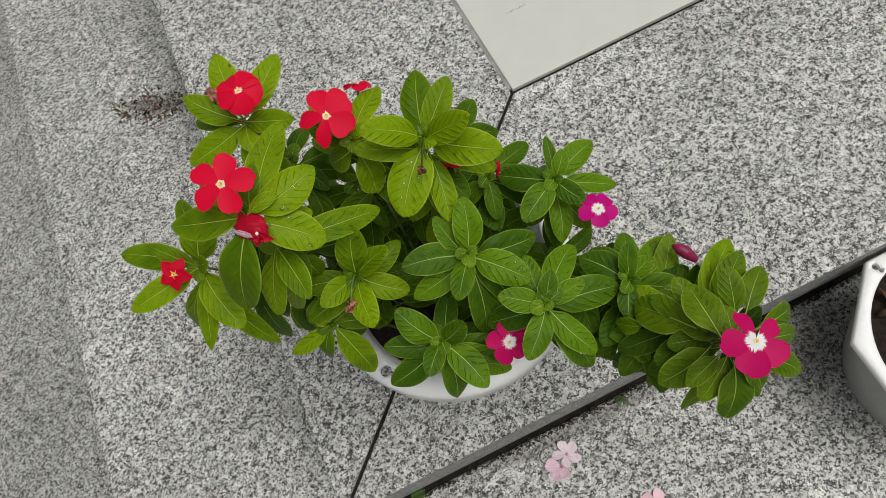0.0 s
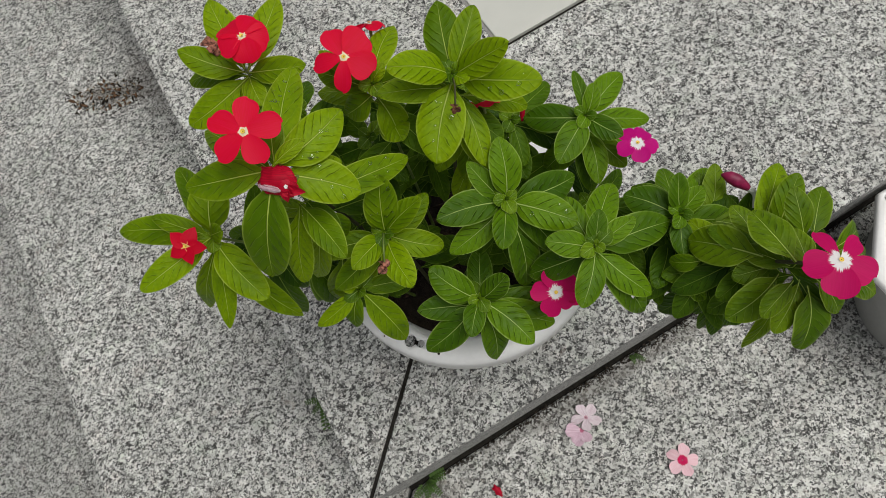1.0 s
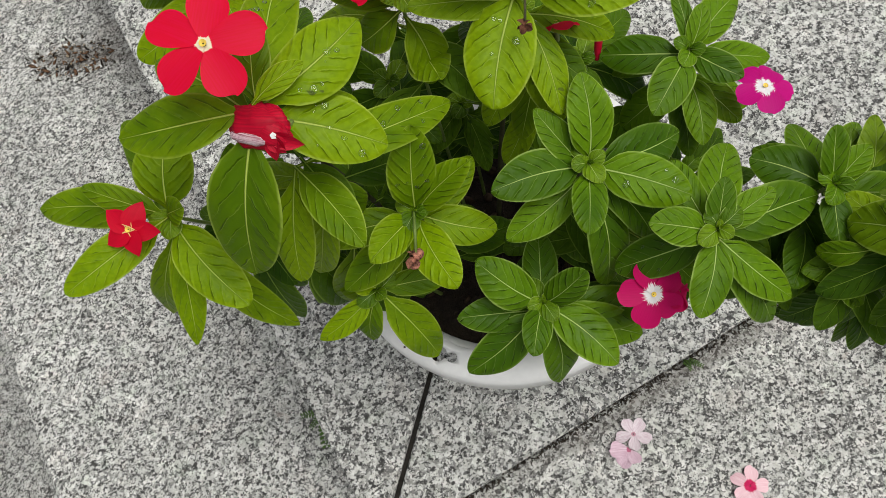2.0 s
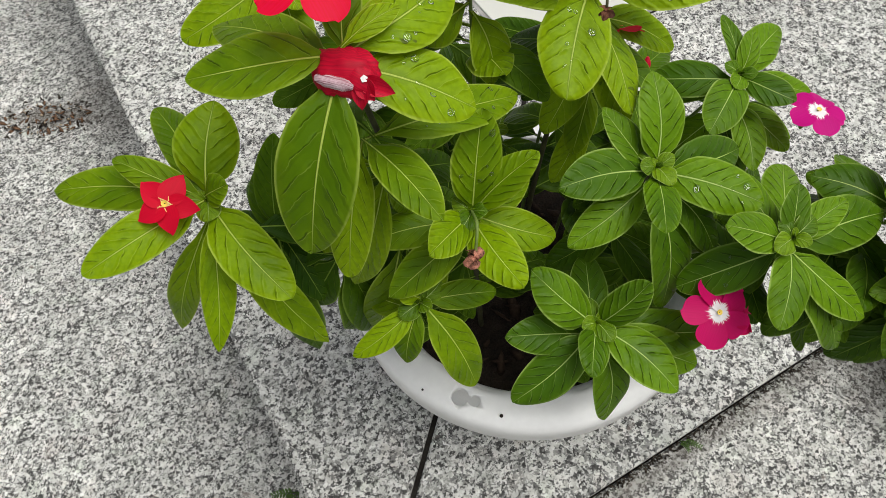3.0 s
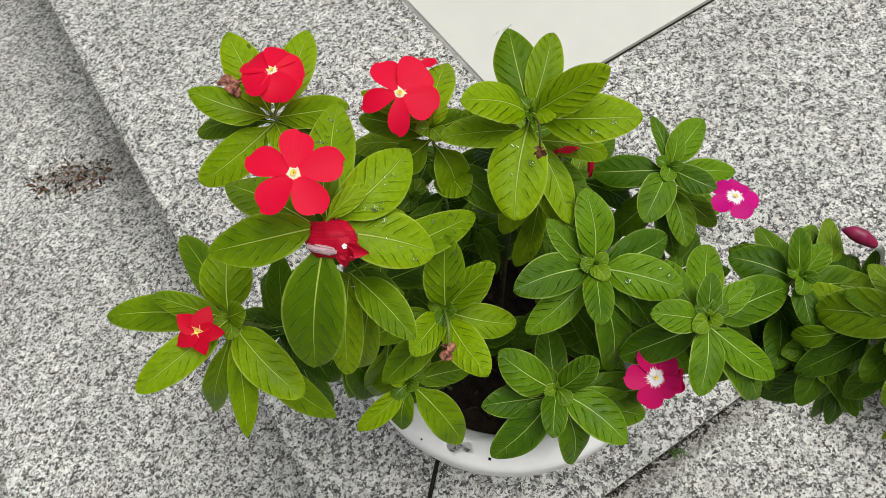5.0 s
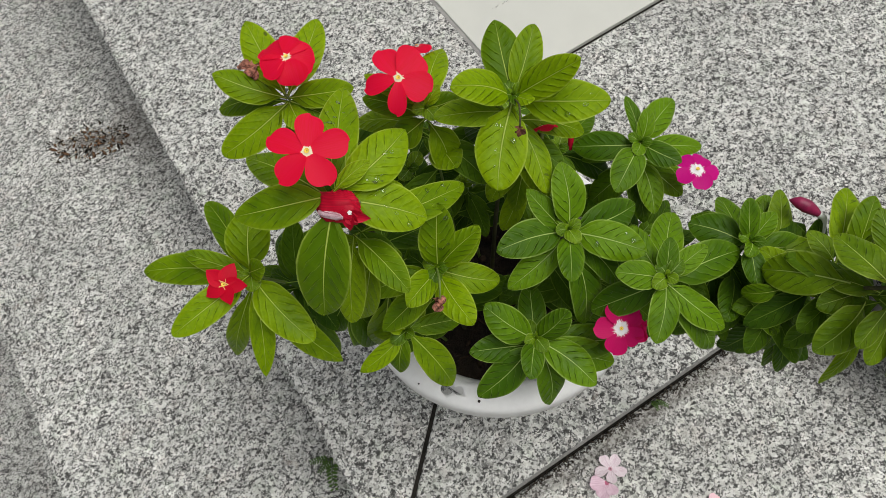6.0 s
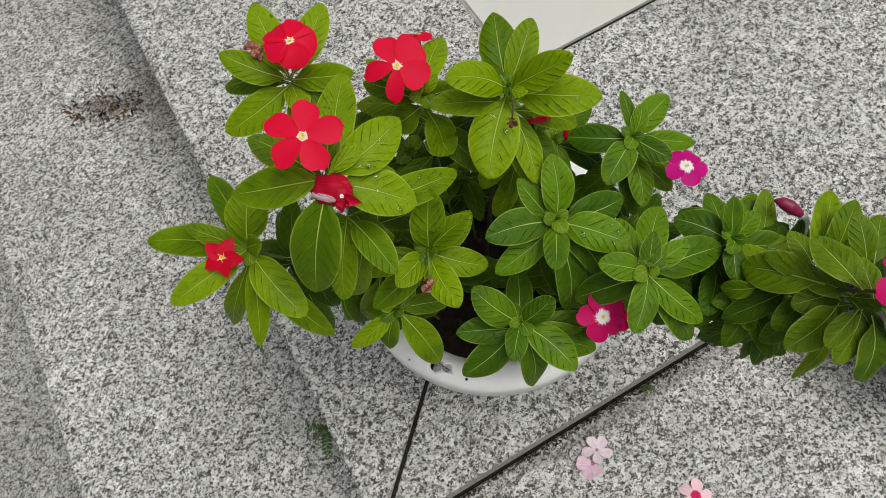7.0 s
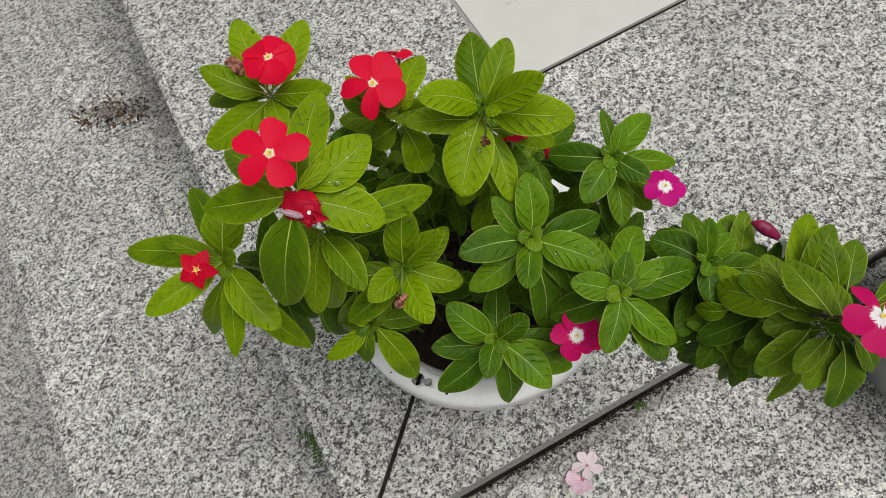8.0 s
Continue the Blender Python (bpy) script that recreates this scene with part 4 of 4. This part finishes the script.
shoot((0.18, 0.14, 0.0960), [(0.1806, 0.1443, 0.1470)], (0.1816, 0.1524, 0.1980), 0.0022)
rosette((0.2529, 0.0591, 0.1900), [(0, 16, -8, 34, 12), (2, 205, -11, 30, 14), (4, 72, -10, 38, 12), (6, 274, -20, 35, 12), (8, 135, -25, 39, 12), (10, 335, -5, 39, 13)], LEAF_SHADED)
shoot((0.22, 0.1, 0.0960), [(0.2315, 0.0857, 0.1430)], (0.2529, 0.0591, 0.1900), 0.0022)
rosette((0.0574, 0.1472, 0.2320), [(0, 21, -9, 31, 14), (2, 213, -7, 30, 14), (4, 75, -21, 36, 14), (6, 266, -5, 35, 12), (8, 141, -25, 30, 12), (10, 335, -4, 31, 12)], LEAF_SHADED)
rosette((0.1168, 0.1828, 0.2620), [(0, 60, -18, 34, 14), (2, 236, -22, 34, 12), (4, 110, -4, 39, 13), (6, 299, -21, 30, 12), (8, 180, -7, 33, 14), (10, 366, -11, 36, 14)], LEAF_SHADED)
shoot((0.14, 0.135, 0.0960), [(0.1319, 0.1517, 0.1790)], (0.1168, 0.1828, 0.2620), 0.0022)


# ---------------------------------------------------------------- flowers
def petal(length, width, droop, twist, pointed, cup=0.12, along=14, across=8):
    """One petal lying along x from the throat, wide at its outer end."""
    bm = bmesh.new()
    uv = bm.loops.layers.uv.new("blade")
    rows, data = [], {}
    for i in range(along + 1):
        s = 1 - (1 - i / along) ** 1.6
        if pointed:
            half = width / 2 * math.sin(math.pi * (0.12 + 0.88 * s) ** 0.8) ** 0.8 if s < 1 else 0.0002
        else:
            half = width / 2 * (0.17 + 0.83 * math.sin(math.pi / 2 * min(1.0, s / 0.66)) ** 1.15) * (1.0 if s < 0.62 else max(0.0, 1 - ((s - 0.62) / 0.38) ** 2.6) ** 0.5)
        half = max(half, 0.0003)
        a = radians(droop) * s
        x = length * (math.sin(radians(droop) * s) / radians(droop) if abs(droop) > 1 else s)
        z = -length * ((1 - math.cos(a)) / radians(droop) if abs(droop) > 1 else 0)
        row = []
        for k in range(across + 1):
            v = -1 + 2 * k / across
            skew = 0.085 * length * v * s * s * (1 - 0.6 * s)
            lift = half * (cup * v * v + math.tan(radians(twist)) * v)
            vert = bm.verts.new((x + skew, half * v, z + lift))
            data[vert] = (s, v * half / (width / 2))
            row.append(vert)
        rows.append(row)
    for r, q in zip(rows, rows[1:]):
        for k in range(across):
            face = bm.faces.new((r[k], r[k + 1], q[k + 1], q[k]))
            for loop in face.loops:
                loop[uv].uv = data[loop.vert]
    return bm


def flower(owner, centre, normal, first, size, material, droops=(12,) * 5, wide=0.37, pointed=False, label="", name="flower", eye=True, stalk=True, fat=(1,) * 5):
    """Five petals round a throat, on a thin tube with a green calyx below."""
    z = Vector(normal).normalized()
    x = direction(first, 0)
    x = (x - z * x.dot(z)).normalized()
    frame_m = Matrix((x, z.cross(x), z)).transposed().to_4x4()
    shift = ORIGIN if owner is plant else Vector(owner.location)
    frame_m.translation = Vector(centre) - shift
    back = part("tube", tube([(0, 0, -0.0005), (0.0004, 0, -0.006), (0.0012, 0, -0.013)], [0.0012, 0.0009, 0.0007], 8), SEPAL, owner) if stalk else None
    if name == "flower":
        back.name = "flower"
        head = back
        head.matrix_basis = frame_m
        tagged(head, label)
        base = Matrix.Identity(4)
    else:
        head, base = owner, frame_m
    for k in range(5):
        part_bm = petal(size / 2 * rnd.uniform(0.95, 1.05), size * wide * fat[k] * rnd.uniform(0.94, 1.06), droops[k], rnd.uniform(-9, 9) + 5, pointed)
        ob = part("petal", part_bm, material, head)
        ob.matrix_basis = base @ Matrix.Rotation(2 * math.pi * k / 5 + rnd.uniform(-0.05, 0.05), 4, "Z") @ Matrix.Translation((0.0006, 0, 0.0003 * (k % 3)))
    if eye:
        bm = bmesh.new()
        bmesh.ops.create_circle(bm, cap_ends=False, segments=15, radius=0.0011)
        inner = bmesh.ops.extrude_edge_only(bm, edges=bm.edges[:])["geom"]
        for v in (g for g in inner if isinstance(g, bmesh.types.BMVert)):
            v.co = Vector((v.co.x * 0.24, v.co.y * 0.24, -0.0006))
        ob = part("eye", bm, EYE_YELLOW, head, "small yellow eye with a dark throat")
        ob.matrix_basis = base @ Matrix.Translation((0, 0, 0.0014))
    return head


RED = "vivid red five-petalled flower with a small pale eye"
flower(plant, (0.0917, 0.1067, 0.3690), (-0.04, -0.34, 0.94), 56, 0.0328, PETAL_RED, label=RED)
flower(plant, (0.1125, 0.1905, 0.3345), (0.05, -0.12, 0.99), 113, 0.0295, PETAL_RED, (34, 24, 50, 44, 30), 0.54, label="red flower with petals bent back")
flower(plant, (0.1535, 0.1500, 0.3275), (-0.05, -0.38, 0.92), 91, 0.0350, PETAL_RED, (14, 36, 30, 10, 8), 0.38, label=RED, fat=(0.98, 0.8, 0.76, 1.3, 1.35))
flower(plant, (0.0280, 0.1190, 0.2945), (-0.15, -0.45, 0.88), 102, 0.0210, PETAL_STAR, (18, 24, 20, 28, 22), 0.42, True, label="small star-shaped red flower, half open")
flower(plant, (0.2820, 0.0545, 0.2450), (0.10, -0.10, 0.98), 104, 0.0256, PETAL_PINK, (26, 16, 14, 16, 34), 0.42, label="magenta flower with a broad white eye")
flower(plant, (0.1930, 0.0078, 0.2265), (-0.05, -0.45, 0.89), 146, 0.0275, PETAL_CRIMSON, (14, 14, 14, 16, 16), 0.42, label="crimson-pink flower with a white eye")
flower(plant, (0.2975, -0.0712, 0.2995), (-0.04, -0.10, 0.99), 84, 0.0334, PETAL_CRIMSON, (32, 12, 16, 12, 36), 0.43, label="large crimson-pink flower with a white star eye", fat=(0.6, 1.08, 1.14, 1.02, 0.66))


def wilted(centre, across, up, size):
    """A flower past its best: the petals folded into a crumpled hood, pale along the fold, with a drooping tip."""
    x, y = Vector(across).normalized(), Vector(up).normalized()
    y = (y - x * x.dot(y)).normalized()
    m = Matrix((x, y, x.cross(y))).transposed().to_4x4()
    m.translation = Vector(centre) - ORIGIN
    head = part("flower", tube([(0.6 * size, -0.1 * size, -0.2 * size), (0.75 * size, 0.1 * size, -0.6 * size), (0.6 * size, 0.2 * size, -1.0 * size)], [0.0012, 0.0010, 0.0008], 8), SEPAL, plant, "wilting red flower folded over, streaked pale pink")
    head.matrix_basis = m
    # hood and pale fold: creased sheets curled over
    for material, label, wide, tall, deep, off, turn, seed in (
            (PETAL_WILT, "", 0.86, 0.60, 0.46, (0, 0.06, 0), -10, 1.0), (PETAL_WILT, "", 0.62, 0.40, 0.38, (0.30, -0.12, 0.06), -34, 2.0),
            (PETAL_PALE, "pale streaked edge of a folded petal", 0.52, 0.17, 0.22, (-0.24, -0.20, 0.30), -20, 3.0)):
        bm = bmesh.new()
        uv = bm.loops.layers.uv.new("blade")
        rows = []
        for i in range(15):
            a = math.pi * (i / 14 - 0.5) * 1.06
            row = []
            for k in range(25):
                b = math.pi * (k / 24 - 0.5) * 1.1
                p = Vector((math.sin(b) * math.cos(a * 0.8) * wide, math.sin(a) * tall, math.cos(a) * math.cos(b) * deep))
                p *= 1 + 0.14 * noise.noise(p * 2.6 + Vector((seed, 0, seed))) + 0.12 * noise.noise(p * 7 + Vector((0, seed, 0))) + 0.03 * math.sin(b * 9 + seed + 3 * a)
                row.append(bm.verts.new(p * size))
            rows.append(row)
        for i, (r, q) in enumerate(zip(rows, rows[1:])):
            for k in range(24):
                face = bm.faces.new((r[k], r[k + 1], q[k + 1], q[k]))
                for loop, (di, dk) in zip(face.loops, ((0, 0), (0, 1), (1, 1), (1, 0))):
                    loop[uv].uv = ((k + dk) / 24 * 0.9 + 0.1, ((i + di) / 14 - 0.5) * 2)
        ob = part("petal", bm, material, head, label)
        ob.matrix_basis = Matrix.Translation(Vector(off) * size) @ Matrix.Rotation(radians(turn), 4, "Z")
    for turn, long, off in ((-22, 0.85, (0.45, -0.30, 0.30)), (-100, 0.62, (0.42, -0.34, 0.26)), (-58, 0.55, (0.40, -0.30, 0.32))):
        ob = part("petal", petal(long * size, 0.5 * size, 35, 20, True, 0.5), PETAL_WILT, head, "dark shrivelled tip")
        ob.matrix_basis = Matrix.Translation(Vector(off) * size) @ Matrix.Rotation(radians(turn), 4, "Z")
    bm = bmesh.new()
    bmesh.ops.create_circle(bm, cap_ends=True, segments=5, radius=0.10 * size)
    part("eye", bm, PETAL_SCRAP, head, "small pale eye").matrix_basis = Matrix.Translation((0.52 * size, -0.22 * size, 0.46 * size))
    return head


wilted((0.0918, 0.0935, 0.3410), (0.88, -0.47, 0.06), (0.38, 0.74, 0.56), 0.0112)
flower(plant, (0.2110, 0.1090, 0.2850), (0.30, 0.62, 0.62), -20, 0.0190, PETAL_RED, (24, 30, 50, 50, 30), 0.45, label="red flower facing away under the leaves")
flower(plant, (0.1790, 0.1790, 0.3070), (0.3, 0.6, 0.6), 60, 0.0180, PETAL_RED, (50, 44, 50, 54, 46), 0.6, label="small fading red flower")
flower(plant, (0.2050, 0.0040, 0.2200), (0.55, -0.40, 0.70), 20, 0.0180, PETAL_SHUT, (50, 52, 50, 54, 50), 0.7, label="half hidden crimson flower", eye=False)

part("bud", tube([Vector(p) - ORIGIN for p in ((0.3172, -0.0053, 0.2415), (0.3150, -0.0018, 0.2440), (0.3124, 0.0024, 0.2462), (0.3098, 0.0064, 0.2474), (0.3074, 0.0102, 0.2470))], [0.0010, 0.0028, 0.0040, 0.0034, 0.0004], 10), BUD_PINK, plant, "closed magenta bud")
part("flower_tube", tube([Vector(p) - ORIGIN for p in ((0.3165, -0.0042, 0.2425), (0.3178, -0.0070, 0.2410), (0.3172, -0.0096, 0.2388), (0.3150, -0.0130, 0.2340))], [0.0022, 0.0017, 0.0010, 0.0007], 8), PETAL_SCRAP, plant, "pale tube of the bud")
part("bud", tube([Vector(p) - ORIGIN for p in ((0.2380, 0.1140, 0.2330), (0.2400, 0.1165, 0.2380), (0.2412, 0.1180, 0.2420), (0.2420, 0.1190, 0.2450))], [0.0010, 0.0018, 0.0020, 0.0005], 8), PETAL_WILT, plant, "small closed red bud")


def withered(centre, size, seed, material):
    """A spent flower: small petals shrunk and curled into a knot."""
    knot = bmesh.new()
    pick = random.Random(seed)
    for k in range(9):
        one = petal(size, size * 0.7, pick.uniform(70, 160), pick.uniform(-30, 30), False, 0.5, 6, 4)
        turn = Euler((pick.uniform(-1.2, 1.2), pick.uniform(-1.4, 0.6), pick.uniform(0, 6.3))).to_matrix().to_4x4()
        bmesh.ops.transform(one, matrix=Matrix.Translation(Vector(centre) - ORIGIN) @ turn, verts=one.verts)
        sheet = bpy.data.meshes.new("sheet")
        one.to_mesh(sheet)
        one.free()
        knot.from_mesh(sheet)
        bpy.data.meshes.remove(sheet)
    return part("withered_flower", knot, material, plant, "shrivelled brown-red flower")


withered((0.1150, 0.0622, 0.2600), 0.0060, 1, WITHERED_PINK)
withered((0.0963, 0.2085, 0.3210), 0.0082, 2, WITHERED_PINK)
withered((0.1892, 0.0960, 0.3140), 0.0036, 3, WITHERED)
part("flower_stalk", tube([Vector(p) - ORIGIN for p in ((0.1240, 0.0805, 0.2620), (0.1200, 0.0700, 0.2690), (0.1155, 0.0640, 0.2610))], [0.0006, 0.0006, 0.0006], 6), STEM, plant)
part("flower_stalk", tube([Vector(p) - ORIGIN for p in ((0.1985, 0.1160, 0.3120), (0.1950, 0.1050, 0.3200), (0.1900, 0.0970, 0.3150))], [0.0005, 0.0005, 0.0005], 6), STEM_WOODY, plant)


# ---------------------------------------------------------------- loose things on the steps
def fallen(at, turn, size, material, label, droops, petals_tilt=(0.05, 0.03, 1.0), eye=False):
    owner = thing("fallen_flower", label, "flower", "fallen flowers", "", at)
    flower(owner, Vector(at) + Vector((0, 0, 0.0035)), petals_tilt, turn, size, material, droops, 0.36, name="petals", eye=eye, stalk=False)
    return owner


fallen((0.2140, -0.0170, -STEP), 20, 0.0300, PETAL_FALLEN, "faded white flower lying on the granite tread", (-20, -26, 10, -22, -12))
one = thing("fallen_flower", "faded pink petals curled on the granite tread", "flower", "fallen flowers", "", (0.2030, -0.0260, -STEP))
for turn, size, droop in ((150, 0.018, -30), (212, 0.017, 26), (268, 0.014, -24)):
    ob = part("petal", petal(size, size * 0.82, droop, 8, False), PETAL_BLUSH, one)
    ob.matrix_basis = Matrix.Translation((0, 0, 0.0040)) @ Matrix.Rotation(radians(turn), 4, "Z")
fallen((0.2720, -0.1030, -STEP), 45, 0.0330, PETAL_FADED, "faded pink flower with a crimson throat on the tread", (10, 24, 12, 10, 26))
one = thing("fallen_flower", "small shrivelled red flower on the granite tread", "flower", "fallen flowers", "", (0.0950, -0.0310, -STEP))
ob = part("petals", lump((0, 0, 0.0026), (0.0062, 0.0030, 0.0030), 6.0, 0.7, 3), PETAL_WILT, one)
ob.matrix_basis = Matrix.Rotation(radians(-75), 4, "Z")
one = thing("fallen_petal", "small white scrap of petal on the coping", "petal", "fallen flowers", "", (0.1490, 0.7780, 0.0))
for turn in (30, 130, 250):
    ob = part("petal", petal(0.011, 0.006, 14, 6, False), PETAL_SCRAP, one)
    ob.matrix_basis = Matrix.Translation((0, 0, 0.0020)) @ Matrix.Rotation(radians(turn), 4, "Z")
one = thing("fallen_petal", "single pale pink petal on the granite tread", "petal", "fallen flowers", "", (0.0900, -0.0420, -STEP))
ob = part("petal", petal(0.014, 0.008, 12, 4, False), PETAL_FALLEN, one)
ob.matrix_basis = Matrix.Translation((0, 0, 0.0022)) @ Matrix.Rotation(radians(-75), 4, "Z")


def weed(at, fronds, label):
    """A little weed of feathery fronds that grows from a joint; each frond: azimuth, rise, length."""
    owner = thing("weed", label, "weed", "weeds in the joints", "", at)
    for az, el, length in fronds:
        way = direction(az, el)
        pts = [way * (length * q) + Vector((0, 0, length * 0.25 * math.sin(q * 2.6))) for q in (0.0, 0.35, 0.7, 1.0)]
        stalk = part("stem", tube(pts, [0.0006, 0.0005, 0.0004, 0.0003], 5), MOSS, owner)
        for i in range(7):
            q = 0.25 + 0.75 * i / 6
            c = way * (length * q) + Vector((0, 0, length * 0.25 * math.sin(q * 2.6)))
            for turn in (-65, 65):
                d = direction(az + turn, el * 0.5 + 5)
                w = d.cross(Vector((0, 0, 1))).normalized()
                l = length * 0.22 * (1.15 - 0.5 * q)
                bm = bmesh.new()
                rim = [bm.verts.new(c + d * l * k + w * l * s) for k, s in ((0.05, 0), (0.4, 0.24), (0.8, 0.2), (1.04, 0), (0.8, -0.2), (0.4, -0.24))]
                low = bm.verts.new(c + d * l * 0.5 - Vector((0, 0, l * 0.12)))
                for k in range(6):
                    bm.faces.new((rim[k], rim[(k + 1) % 6], low))
                part("leaflet", bm, MOSS, owner)
    return owner


weed((-0.0190, 0.1500, -STEP), [(165, 25, 0.022), (205, 20, 0.020), (250, 14, 0.034)], "small feathery green weed growing beside the coping")
weed((0.036, 0.0145, -STEP), [(-70, 30, 0.024), (-20, 25, 0.022), (-110, 20, 0.022), (-45, 50, 0.018), (10, 18, 0.020), (-150, 15, 0.024), (-90, 40, 0.018), (-5, 35, 0.026)], "small green weed in the joint under the coping")
weed((0.292, 0.0145, -STEP), [(-60, 24, 0.018), (-100, 30, 0.014)], "tiny dry weed in the joint under the coping")
weed((-TREAD - 0.004, 0.600, -2 * STEP), [(180, 50, 0.05), (150, 40, 0.04), (220, 45, 0.045)], "small brown-green weed at the foot of the tread")


def dirt_patch(at, spread, turn, seed, label):
    """Clods and crumbs of soil and dry leaf swept into a loose streak."""
    owner = thing("dirt_patch", label, "dirt", "", "", at)
    for count, material, size, reach, flat in ((60, CRUMB, 0.0034, 0.85, 0.45), (90, DIRT, 0.0022, 1.1, 0.5), (14, SOIL, 0.0030, 0.8, 0.4), (260, DIRT, 0.0010, 1.6, 0.6), (34, PALE_CRUMB, 0.0026, 0.9, 0.5)):
        litter = tagged(part("crumb_litter", crumbs(count, spread * reach, seed + count, size, flat), material, owner), "", "", "", "stuff")
        litter.rotation_euler = (0, 0, radians(turn))
    return owner


def joint_dirt(at, long, turn, seed, label):
    """Specks of dirt gathered along a joint."""
    owner = thing("joint_dirt", label, "dirt", "dirt along the joints", "", at)
    litter = tagged(part("crumb_litter", crumbs(int(900 * long), long / 2, seed, 0.0017, 0.008 / long), DIRT, owner), "", "", "", "stuff")
    litter.rotation_euler = (0, 0, radians(turn))
    return owner


joint_dirt((0.320, 0.0120, -STEP), 0.60, 0, 21, "dark specks of dirt in the joint under the coping")
joint_dirt((0.0120, 0.320, -STEP), 0.60, 90, 22, "dark specks of dirt in the joint beside the coping")
smudge = thing("dirt_smudge", "faint line of dark specks on the white tile", "dirt", "", "", (0.3994, 0.4335, 0.0012))
line = tagged(part("crumb_litter", crumbs(22, 0.0166, 31, 0.0007, 0.06), MORTAR, smudge), "", "", "", "stuff")
line.rotation_euler = (0, 0, radians(0))
line.scale = (1, 1, 0.2)
dirt_patch((-0.099, 0.704, -STEP), 0.064, 150, 4, "scattered dirt and dry leaf crumbs on the tread")
